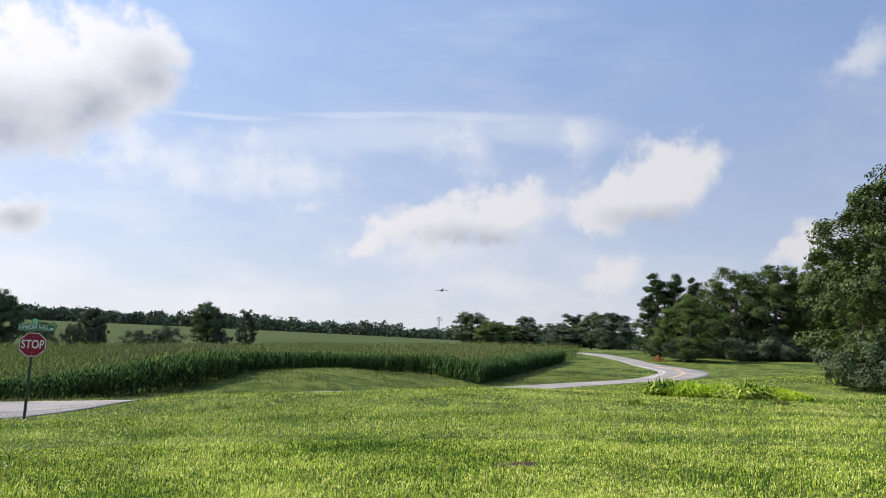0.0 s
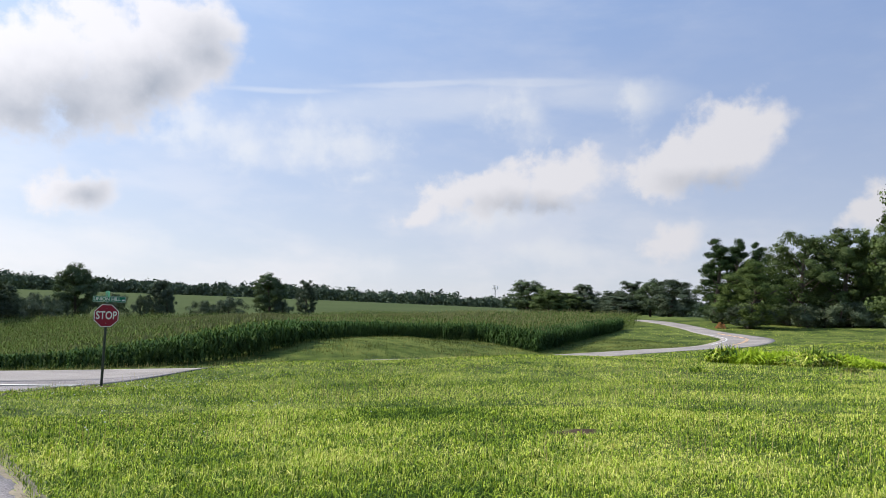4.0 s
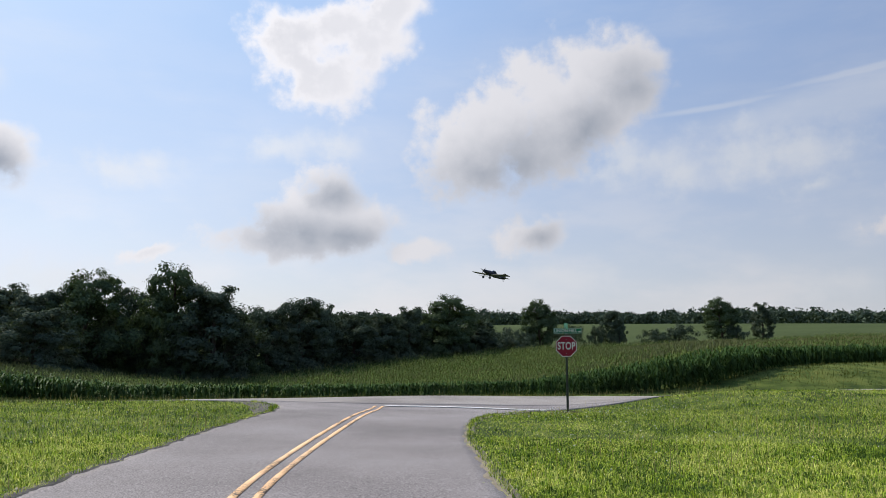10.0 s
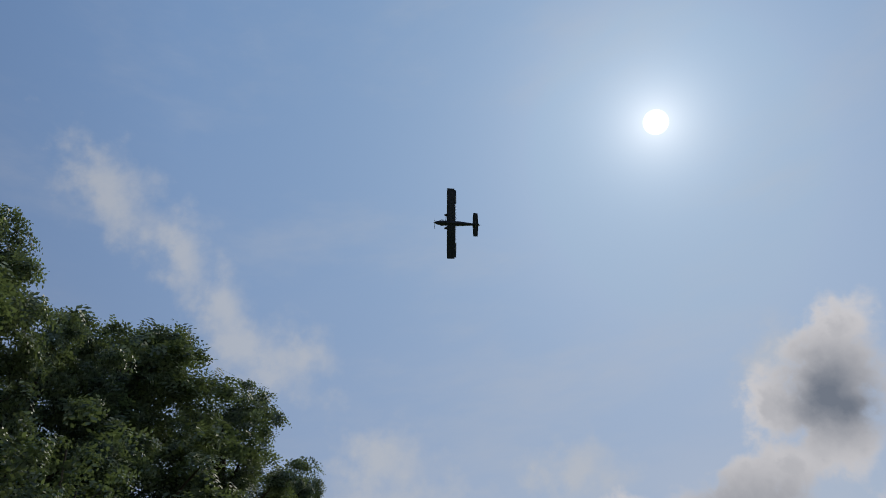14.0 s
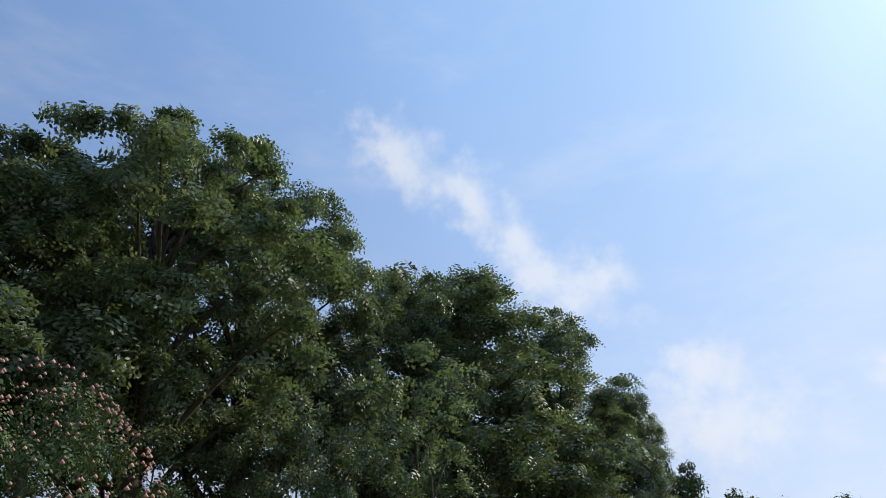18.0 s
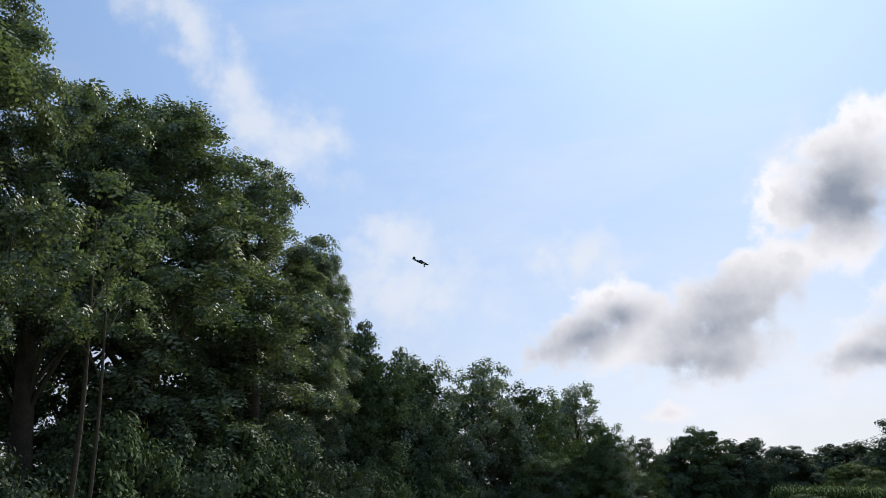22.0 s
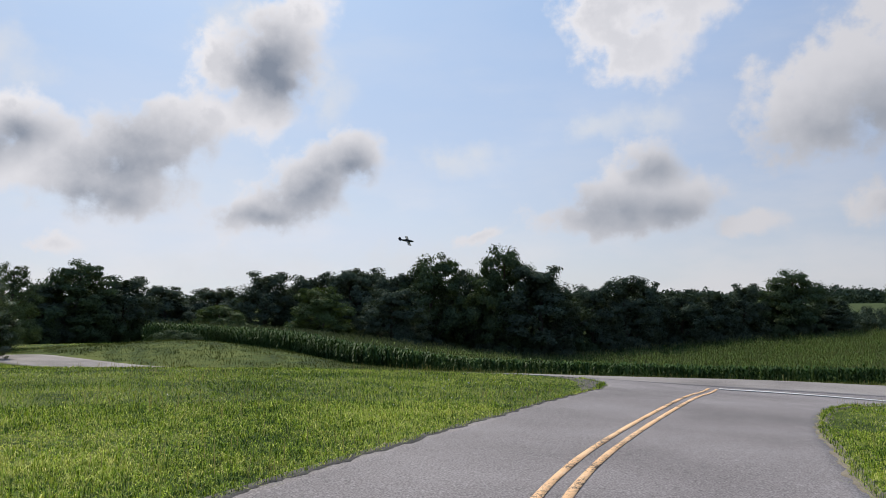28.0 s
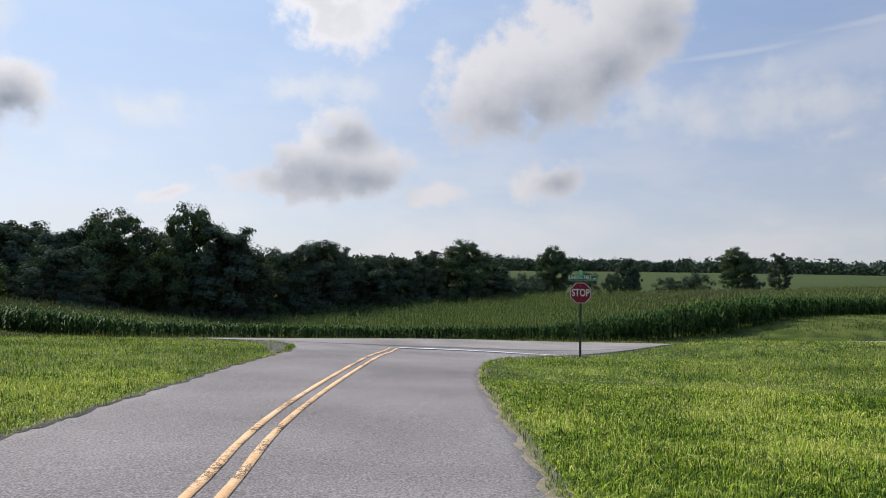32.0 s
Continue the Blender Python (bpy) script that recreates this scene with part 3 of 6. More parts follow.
def build_ground():
    rings = np.concatenate([[0.01], np.geomspace(0.8, 900, 150), [1300, 1900, 2800, 4200]])
    seg = 300
    a = np.arange(seg) * 2 * np.pi / seg
    x, y = rings[:, None] * np.sin(a), rings[:, None] * np.cos(a)
    z = land(x, y)
    v = np.stack([x, y, z], -1).reshape(-1, 3)
    i, j = np.meshgrid(np.arange(len(rings) - 1), np.arange(seg), indexing="ij")
    k = (j + 1) % seg
    f = np.stack([i * seg + k, i * seg + j, (i + 1) * seg + j, (i + 1) * seg + k], -1).reshape(-1, 4)
    g = new("ground", mesh_of("ground", v, f, M_GROUND, True))
    tagged(g, "rolling green meadow with mown grass and bare soil", "ground", kind="structure")


def ribbon(name, left, right, lift, mat, label, category, skirt=0.12, cols=5, out=0.06):
    """A strip over the land between two edge lines, with sloping sides going into the ground."""
    left, right = np.asarray(left, float), np.asarray(right, float)
    t = np.linspace(0, 1, cols)
    xy = left[:, None] * (1 - t)[None, :, None] + right[:, None] * t[None, :, None]
    away = (left - right) / np.linalg.norm(left - right, axis=1, keepdims=True) * out
    xy = np.concatenate([(left + away)[:, None], xy, (right - away)[:, None]], 1)
    z = land(xy[..., 0], xy[..., 1]) + lift
    z[:, 0] -= skirt
    z[:, -1] -= skirt
    n, c = xy.shape[:2]
    v = np.concatenate([xy, z[..., None]], -1).reshape(-1, 3)
    i, j = np.meshgrid(np.arange(n - 1), np.arange(c - 1), indexing="ij")
    f = np.stack([i * c + j, i * c + j + 1, (i + 1) * c + j + 1, (i + 1) * c + j], -1).reshape(-1, 4)
    return tagged(new(name, mesh_of(name, v, f, mat, True)), label, category, kind="structure")


def offset_line(line, by):
    d = np.gradient(line, axis=0)
    d /= np.linalg.norm(d, axis=1, keepdims=True)
    return line + np.stack([-d[:, 1], d[:, 0]], 1) * by


def build_roads():
    half = np.interp(np.arange(len(LINE_B)), np.flatnonzero(LINE_B[:, 0] > 70)[0] + np.array([0, 14, 30]), [ROAD_B_HALF, 2.7, 1.8])[:, None]
    half = np.minimum(half, np.interp(LINE_B[:, :1], [-40, -30], [2.2, ROAD_B_HALF]))
    ribbon("road_main", offset_line(LINE_B, half), offset_line(LINE_B, -half), 0.040, M_PALEROAD, "pale grey worn asphalt country road winding past the cornfield", "road", cols=9)
    ys = np.concatenate([np.arange(-60, -8, 4), np.arange(-8, 29.4, 0.4)])
    ribbon("road_side", np.stack([np.interp(ys, EDGE_Y, EDGE_L), ys], 1), np.stack([np.interp(ys, EDGE_Y, EDGE_R), ys], 1), 0.032, M_ASPHALT,
           "grey worn asphalt side road running down to the junction", "road", cols=27)
    for side in (-0.132, 0.132):
        mid = smoothed(np.array(list(zip(CENTRE_X, CENTRE_Y)), float), 0.5)
        e = mid + [side, 0]
        wear = 0.047 + 0.003 * np.sin(e[:, 1:2] * 3.1 + side * 40)
        ribbon("centre_line", e - wear * [1, 0], e + wear * [1, 0], 0.044, M_YELLOW, "worn yellow centre line painted on the asphalt", "road marking", skirt=0.006, cols=2, out=0.003)
    yy = np.arange(18.5, 28.6, 0.4)
    inner = np.stack([np.interp(yy, EDGE_Y, EDGE_L) + 0.05, yy], 1)
    wide = (0.15 + 0.75 * np.sin(np.pi * (yy - 18.5) / 10.1) ** 1.2)[:, None]
    ribbon("gravel_shoulder", inner - wide * [1, 0.25], inner, 0.022, M_DARKGRAVEL, "dark loose gravel on the shoulder at the road corner", "gravel", cols=4)
    # worn paint left on the bend of the main road
    bend = LINE_B[(LINE_B[:, 0] > 68) & (LINE_B[:, 0] < 84) & (LINE_B[:, 1] < 56)]
    ribbon("edge_line", offset_line(bend, 2.2), offset_line(bend, 2.08), 0.052, M_WHITE, "worn white edge line on the bend of the road", "road marking", skirt=0.006, cols=2, out=0.003)
    for by in (0.1, -0.1):
        ribbon("centre_line", offset_line(bend, by + 0.05), offset_line(bend, by - 0.05), 0.052, M_YELLOW, "faded yellow centre line on the bend of the road", "road marking", skirt=0.006, cols=2, out=0.003)
    stop = smoothed(np.array([(-1.55, 26.75), (0.3, 27.2), (2.4, 27.1), (4.4, 26.5)]), 0.3)
    ribbon("stop_line", offset_line(stop, 0.13), offset_line(stop, -0.13), 0.058, M_WHITE, "worn white line painted across the side road", "road marking", skirt=0.006, cols=2, out=0.003)


def build_far_field():
    """A low green crop on the rise beyond the corn."""
    a = np.radians(np.linspace(2, 47, 90))
    r = np.geomspace(178, 470, 40)
    x, y = r[:, None] * np.sin(a), r[:, None] * np.cos(a)
    v = np.stack([x, y, land(x, y) + 0.25], -1).reshape(-1, 3)
    i, j = np.meshgrid(np.arange(39), np.arange(89), indexing="ij")
    f = np.stack([i * 90 + j + 1, i * 90 + j, (i + 1) * 90 + j, (i + 1) * 90 + j + 1], -1).reshape(-1, 4)
    tagged(new("far_field", mesh_of("far_field", v, f, M_SOY, True)), "dull green low crop on the far rise", "field", kind="structure")


build_ground()
build_roads()
build_far_field()


# ---- trees: bearing, distance, height, crown radius, kind ----
WOOD_BEHIND_CORN = [
    (-31.5, 106, 12.0, 4.1, 1),
    (-28.9, 104, 11.8, 4.0, 1),
    (-25.4, 103, 14.9, 4.3, 0),
    (-22.6, 108, 13.3, 3.1, 1),
    (-19.6, 101, 16.3, 3.9, 0),
    (-16.2, 99, 13.6, 4.7, 1),
    (-12.7, 109, 11.1, 3.6, 1),
    (-10.0, 114, 12.6, 4.4, 1),
    (-8.1, 119, 11.7, 3.0, 1),
    (-5.8, 124, 9.9, 4.1, 1),
    (-3.8, 130, 9.8, 3.7, 1),
    (-1.6, 136, 11.1, 3.5, 1),
    (1.6, 143, 13.3, 4.8, 0),
    (3.8, 150, 8.3, 4.1, 1),
]
WOOD_BEYOND_LEFT_CORN = [
    (-53.8, 104, 8.1, 3.8, 1),
    (-51.7, 104, 11.2, 4.1, 0),
    (-48.7, 108, 9.9, 4.1, 1),
    (-45.4, 120, 9.9, 4.3, 1),
    (-41.9, 122, 10.1, 4.4, 1),
    (-38.6, 112, 11.9, 4.6, 1),
    (-35.3, 116, 12.1, 4.6, 1),
    (-33.1, 114, 12.6, 4.1, 1),
    (-30.2, 112, 13.3, 4.3, 1),
    (-27.7, 116, 12.2, 3.9, 1),
    (-34.2, 92, 8.2, 4.8, 2),
    (-41.7, 96, 5.3, 4.0, 2),
    (-28.6, 92, 8.8, 3.7, 1),
]
WOOD_BESIDE_VERGE = [
    (-135.6, 19, 17.5, 2.0, 0),
    (-132.4, 21, 19.4, 2.0, 0),
    (-119.7, 22, 20.9, 2.8, 0),
    (-109.1, 25, 21.6, 2.3, 0),
    (-100.3, 30, 19.4, 2.4, 2),
    (-93.1, 33, 21.8, 2.7, 0),
    (-85.2, 38, 20.3, 2.8, 2),
    (-81.0, 43, 17.2, 2.7, 0),
    (-75.5, 49, 12.8, 2.8, 1),
    (-72.2, 53, 12.5, 3.0, 0),
    (-80.2, 45, 17.9, 2.7, 0),
    (-77.2, 48, 14.3, 2.4, 1),
    (-72.5, 52, 12.2, 3.2, 1),
    (-67.1, 57, 13.0, 3.7, 0),
    (-63.1, 59, 11.8, 2.8, 1),
    (-60.2, 70, 13.1, 2.8, 0),
    (-57.8, 50, 7.4, 1.8, 1),
    (-55.5, 66, 7.2, 2.1, 1),
]
FIELD_TREES = [
    (8.9, 170, 12.4, 4.9, 0),
    (11.3, 172, 6.4, 4.1, 1),
    (14.5, 173, 9.1, 3.3, 1),
    (13.3, 170, 5.8, 2.2, 1),
    (15.1, 171, 7.3, 1.9, 1),
    (17.7, 176, 4.4, 3.9, 1),
    (19.6, 178, 5.3, 4.3, 1),
    (22.5, 180, 11.0, 4.9, 0),
    (23.5, 178, 4.5, 2.8, 1),
    (25.4, 183, 9.2, 2.9, 1),
    (6.4, 168, 6.1, 4.5, 1),
    (7.8, 166, 5.1, 3.4, 1),
    (4.8, 190, 5.9, 4.5, 1),
    (2.9, 160, 5.2, 4.6, 1),
    (4.1, 158, 4.6, 4.2, 1),
    (5.4, 160, 5.0, 4.4, 1),
    (6.9, 158, 4.4, 4.0, 1),
]
WOOD_ROADSIDE = [
    (57.2, 126, 14.0, 4.0, 3),
    (58.7, 130, 14.2, 3.5, 3),
    (60.0, 130, 13.5, 2.9, 3),
    (59.5, 112, 10.1, 5.2, 2),
    (63.0, 122, 14.6, 5.6, 1),
    (65.7, 126, 15.4, 5.4, 0),
    (67.8, 128, 15.6, 4.8, 2),
    (69.6, 130, 14.5, 5.0, 1),
    (71.9, 52, 13.2, 3.1, 1),
    (73.7, 50, 14.2, 5.2, 0),
    (70.9, 47, 5.4, 1.9, 2),
]
WOOD_AT_CORN_END = [
    (43.0, 215, 10.0, 5.8, 0),
    (44.7, 205, 7.2, 5.9, 2),
    (47.5, 225, 9.5, 5.0, 1),
    (51.2, 205, 10.0, 4.9, 1),
    (52.5, 200, 10.4, 4.5, 0),
    (53.9, 185, 9.5, 6.2, 1),
    (49.5, 215, 7.4, 6.8, 1),
    (46.2, 222, 6.6, 6.0, 2),
    (50.4, 195, 5.4, 5.3, 1),
]


def tree_meshes(name, seed, height, radius, bole, clumps, per_clump, leaf, leaf_mat, shape="round", clump_r=0.24, limbs=16, leaflets=0, core=0.12):
    """A trunk with limbs, and a crown of leaves in clumps: two meshes for trees of this make."""
    g = np.random.default_rng(seed)
    lean = g.normal(0, 0.02, 2)
    hs = np.linspace(0, 1, 9)
    line = np.stack([hs * height * lean[0] + 0.06 * radius * np.sin(3 * hs + seed), hs * height * lean[1] + 0.06 * radius * np.cos(4 * hs + seed), hs * height * 0.9], 1)
    thick = max(0.10, 0.022 * height) if radius > 2 else 0.05
    pieces = [tube(line, thick * (1.15 - hs) ** 0.8 + 0.01, 9)]
    span = height - bole
    # boughs first, then clumps of leaves over the outer side of each bough
    boughs = max(10, clumps // 7)
    u = (np.arange(boughs) + g.random(boughs)) / boughs
    if shape == "cone":
        prof = np.clip(1.02 - u, 0.04, 1) ** 0.8
    elif shape == "pine":
        prof = (0.95 * np.clip(1.05 - u, 0, 1) ** 0.55 + 0.1) * g.uniform(0.6, 1.05, boughs)
    elif shape == "column":
        prof = 0.75 + 0.25 * np.sin(np.pi * u) - 0.40 * u ** 3
    else:
        prof = np.sin(np.pi * np.clip(u * 0.74 + 0.18, 0, 1)) ** 0.65
    th = np.arange(boughs) * 2.4 + g.normal(0, 0.4, boughs)
    br = radius * (0.36 + 0.16 * g.random(boughs)) * (0.6 + 0.4 * prof) * (0.75 if shape == "pine" else 1.0)
    q = np.clip(radius * prof * g.uniform(0.75, 1.12, boughs) - br * 0.6, 0, None)
    bough = np.stack([q * np.cos(th), q * np.sin(th), bole + br * 0.5 + (span - br * 1.35) * u], 1)
    flat = 0.6 if shape == "pine" else 0.8
    bi = np.arange(clumps) % boughs
    dr = g.normal(size=(clumps, 3)) + 0.7 * np.stack([np.cos(th[bi]), np.sin(th[bi]), np.full(clumps, 0.7)], 1)
    dr /= np.linalg.norm(dr, axis=1, keepdims=True)
    c = bough[bi] + dr * br[bi][:, None] * g.uniform(0.55, 0.95, (clumps, 1)) * [1, 1, flat]
    # leaves of the inner crown, round the stem
    inner = g.random(clumps) < (0.2 if shape == "pine" else core if leaflets else 0.24)
    cu, ct = g.random(clumps), g.random(clumps) * 6.28
    cr = radius * np.interp(cu, (np.arange(boughs) + 0.5) / boughs, prof) * 0.6 * np.sqrt(g.random(clumps))
    c = np.where(inner[:, None], np.stack([cr * np.cos(ct), cr * np.sin(ct), bole + span * 0.88 * cu], 1), c)
    c[:, 2] = bole * 0.8 + (c[:, 2] - bole * 0.8) * (height - 0.5 * clump_r * radius - bole * 0.8) / (c[:, 2].max() - bole * 0.8)
    c[:, :2] += (c[:, 2:3] / height) * height * lean
    rr = np.hypot(c[:, 0], c[:, 1])
    size = clump_r * radius * g.uniform(0.6, 1.25, clumps)
    order = np.argsort(-rr)[:: max(1, clumps // limbs)][:limbs]
    for i in order:
        z0 = max(bole * 0.6, c[i, 2] - 0.55 * rr[i] - 0.1 * height)
        s = np.interp(z0 / (0.9 * height), hs, np.arange(9))
        p0 = line[int(min(s, 8))] * [1, 1, 0] + [0, 0, z0]
        mid = (p0 + c[i]) / 2 + [0, 0, 0.06 * height] + g.normal(0, 0.03 * radius, 3)
        tt = np.linspace(0, 1, 6)[:, None]
        pts = (1 - tt) ** 2 * p0 + 2 * tt * (1 - tt) * mid + tt ** 2 * c[i]
        pieces.append(tube(pts, thick * 0.30 * (1.05 - tt[:, 0]) * (1 - 0.5 * z0 / height) + 0.012, 5))
    wv, wf = joined(pieces)
    wood = mesh_of(name + "_wood", wv, wf, M_BARK, True)
    n = clumps * per_clump
    ci = np.repeat(np.arange(clumps), per_clump)
    off = g.normal(size=(n, 3))
    off /= np.linalg.norm(off, axis=1, keepdims=True)
    off *= (g.random((n, 1)) ** 0.5) * np.array([1, 1, 0.62 if leaflets else 0.75])
    p = c[ci] + off * size[ci][:, None]
    p[:, 2] = np.maximum(p[:, 2], 0.25 + 0.1 * g.random(n))
    # leaves face out of their bough and up, tips drooping
    swell = (p - bough[bi[ci]]) / br[bi[ci]][:, None]
    nr = np.clip(swell, -1, 1) * 0.9 + off * 0.35 + g.normal(0, 0.40, (n, 3)) + [0, 0, 0.35]
    nr /= np.linalg.norm(nr, axis=1, keepdims=True)
    ax = np.cross(nr, g.normal(size=(n, 3)))
    if leaflets:
        # sprays reach outward in layers, nearly level
        out = off * [1, 1, 0] + 0.5 * (c[ci] * [1, 1, 0]) / radius + g.normal(0, 0.35, (n, 3))
        ax = out * [1, 1, 0.4] - [0, 0, 0.06]
        nr = np.array([0, 0, 0.75]) + g.normal(0, 0.55, (n, 3)) + 0.45 * off
        nr /= np.linalg.norm(nr, axis=1, keepdims=True)
        ax -= nr * (ax * nr).sum(1, keepdims=True)
    ax /= np.linalg.norm(ax, axis=1, keepdims=True)
    ax[:, 2] -= 0.25
    bx = np.cross(nr, ax)
    ll = leaf * g.uniform(0.6, 1.35, (n, 1))
    if leaflets:
        # feathered leaves: pairs of leaflets along a drooping stem
        ps, axs, bxs, nrs, lls = [], [], [], [], []
        for q in range(leaflets):
            s, way = q / (leaflets - 1), (1 if q % 2 else -1)
            ps.append(p + ax * leaf * 2.3 * (s - 0.3) - np.array([0, 0, 1]) * leaf * 0.4 * s * s + bx * leaf * 0.42 * way * (1 - 0.3 * s))
            axs.append(bx * way * 0.9 + ax * 0.45)
            bxs.append(ax * 0.9 - bx * way * 0.45)
            nrs.append(nr)
            lls.append(ll * (1.0 - 0.35 * s))
        p, ax, bx, nr, ll = (np.concatenate(w) for w in (ps, axs, bxs, nrs, lls))
        n = len(p)
    lw = 0.27 if leaflets else 0.28
    v = np.stack([p - ax * ll * 0.5, p + bx * ll * lw + nr * ll * 0.05, p + ax * ll * 0.5, p - bx * ll * lw + nr * ll * 0.05], 1).reshape(-1, 3)
    f = np.arange(n * 4).reshape(-1, 4)
    return wood, mesh_of(name + "_crown", v, f, leaf_mat)


class Kind:
    """One make of tree, to be set out at many places and sizes."""
    def __init__(self, name, seed, height, radius, *args, **kw):
        self.height, self.radius = height, radius
        self.wood, self.crown = tree_meshes(name, seed, height, radius, *args, **kw)

    def plant(self, name, az, d, h, r, label, category, group="", sink=0.05):
        x, y = polar(az, d)
        t = new(name)
        part("trunk", self.wood, None, t)
        part("crown", self.crown, None, t)
        t.matrix_basis = pose(x, y, float(land(x, y)) - sink, 0, 0, (az * 57 + d * 31) % 360) @ Matrix.Diagonal((r / self.radius, r / self.radius, h / self.height, 1))
        return tagged(t, label, category, group)


NEAR = [Kind("walnut", 11, 18, 5.0, 6.2, 210, 62, 0.18, LEAF[0], clump_r=0.125, limbs=40, leaflets=6),
        Kind("ash", 13, 18, 4.6, 6.0, 210, 62, 0.18, LEAF[0], clump_r=0.13, limbs=40, leaflets=6),
        Kind("dense_walnut", 17, 18, 3.5, 1.6, 330, 46, 0.18, LEAF[0], clump_r=0.19, limbs=24, leaflets=6, core=0.3),
        Kind("dense_ash", 18, 18, 3.4, 1.2, 330, 46, 0.18, LEAF[0], clump_r=0.19, limbs=24, leaflets=6, core=0.3)]
EDGE = [Kind("edge_walnut", 14, 16, 4.6, 0.8, 240, 88, 0.26, LEAF[0], clump_r=0.2, limbs=24),
        Kind("edge_oak", 15, 16, 4.6, 0.5, 240, 88, 0.26, LEAF[4], shape="column", clump_r=0.2, limbs=24),
        Kind("edge_ash", 16, 16, 4.6, 0.5, 240, 88, 0.26, LEAF[2], clump_r=0.2, limbs=24)]
MID = [Kind("broad_tree", 21, 15, 5.0, 1.2, 210, 120, 0.34, LEAF[4], clump_r=0.21),
       Kind("dark_tree", 22, 15, 5.0, 0.2, 210, 120, 0.34, LEAF[1], clump_r=0.21),
       Kind("light_tree", 23, 14, 5.0, 0.2, 210, 120, 0.34, LEAF[2], clump_r=0.21),
       Kind("pine", 24, 16, 3.6, 1.0, 150, 72, 0.30, LEAF[3], shape="pine", clump_r=0.22)]
BEND = [Kind("bend_maple", 26, 15, 4.8, 0.7, 190, 170, 0.22, LEAF[5], clump_r=0.17, limbs=24),
        Kind("bend_oak", 27, 15, 4.8, 0.7, 190, 170, 0.22, LEAF[6], clump_r=0.17, limbs=24)]
SHRUB = [Kind("shrub", 31, 3.0, 2.2, 0.1, 80, 100, 0.14, LEAF[4], clump_r=0.24, limbs=8),
         Kind("bush", 32, 3.0, 2.2, 0.1, 80, 100, 0.14, LEAF[1], clump_r=0.24, limbs=8)]
NAMES = ["tall walnut tree with a loose green crown", "dark green oak tree with dense crown", "light green broadleaf tree in full leaf", "tall pine tree with dark tufted boughs"]


def plant_woods():
    g = np.random.default_rng(3)
    for n, (az, d, h, r, k) in enumerate(WOOD_BESIDE_VERGE):
        make = NEAR[n % 2 + (2 if az > -97 else 0)] if az < -78 else EDGE[min(k, 2)]
        make.plant("tree", az, d, h * float(np.interp(az, [-136, -125, -118, -108, -100], [0.87, 0.87, 0.90, 0.97, 0.96])), max(r, (0.29 if az < -112 else 0.22 if az < -105 else 0.25 if az < -90 else 0.21 if az < -81 else 0.15 if az < -77 else 0.29) * h), NAMES[k] + " beside the verge", "tree", "trees beside the verge")
        # a second rank behind
        if -124 < az < -98:
            for da, dd, q in ((-5.5, 11, 0.34), (-1.0, 13, 0.40), (3.5, 12, 0.32)):
                EDGE[1].plant("tree", az + da, d + dd, h * q, 3.2, NAMES[1] + " in the wood", "tree", "trees beside the verge")
            continue
        EDGE[(k + 1) % 3].plant("tree", az - 3.5 if az < -80 else az - 1.4, d + 7, h * (0.80 if az < -80 else 0.92), max(r, (0.24 if az < -80 else 0.34) * h), NAMES[(k + 1) % 3] + " in the wood", "tree", "trees beside the verge")
    for az in np.arange(-126, -55, 2.1):
        d = float(np.interp(az, [-136, -120, -109, -93, -80, -72, -66, -60, -55], [15, 17, 20, 28, 38, 47, 53, 67, 70])) + g.uniform(-1.5, 1.5)
        h = g.uniform(2.2, 5.0) if az > -100 else g.uniform(2.0, 3.6)
        SHRUB[int(g.integers(2))].plant("shrub", az, d, h, h * g.uniform(0.45, 0.7), "dark leafy shrub at the edge of the wood", "shrub", "shrubs at the wood's edge")
    for rows, where, fill in ((WOOD_BEHIND_CORN, " behind the cornfield", 1), (WOOD_BEYOND_LEFT_CORN, " beyond the cornfield", 1), (FIELD_TREES, " in the open field", 0),
                              (WOOD_ROADSIDE, " by the bend", 1), (WOOD_AT_CORN_END, " past the cornfield", 0)):
        wide = 1.25 if rows is WOOD_BEHIND_CORN or rows is WOOD_BEYOND_LEFT_CORN else 0.88 if rows is FIELD_TREES else 1.05
        for az, d, h, r, k in rows:
            make = BEND[(1, 1, 0)[k]] if rows is WOOD_ROADSIDE and k < 3 else SHRUB[1] if rows is FIELD_TREES and h < 7 else MID[k]
            make.plant("tree", az, d, h * (0.95 if d < 60 else 1.0), r * (0.9 if d < 60 or k == 2 else wide), NAMES[k] + where, "tree", "trees" + where)
        if fill:
            line = sorted(rows)
            for a, b in zip(line, line[1:]):
                if abs(a[1] - b[1]) > 30:
                    continue
                h, r = 0.88 * min(a[2], b[2]), 0.6 * (a[3] + b[3])
                (BEND[1] if rows is WOOD_ROADSIDE else MID[1]).plant("tree", (a[0] + b[0]) / 2, max(a[1], b[1]) + 6, h, r * 1.15, NAMES[1] + where, "tree", "trees" + where)
                for q in (0.25, 0.75):
                    az, d = a[0] + (b[0] - a[0]) * q, a[1] + (b[1] - a[1]) * q - 3
                    hh = g.uniform(2.5, 4.5)
                    SHRUB[int(g.integers(2))].plant("shrub", az, d, hh, hh * 0.75, "dark leafy shrub" + where, "shrub", "shrubs" + where)


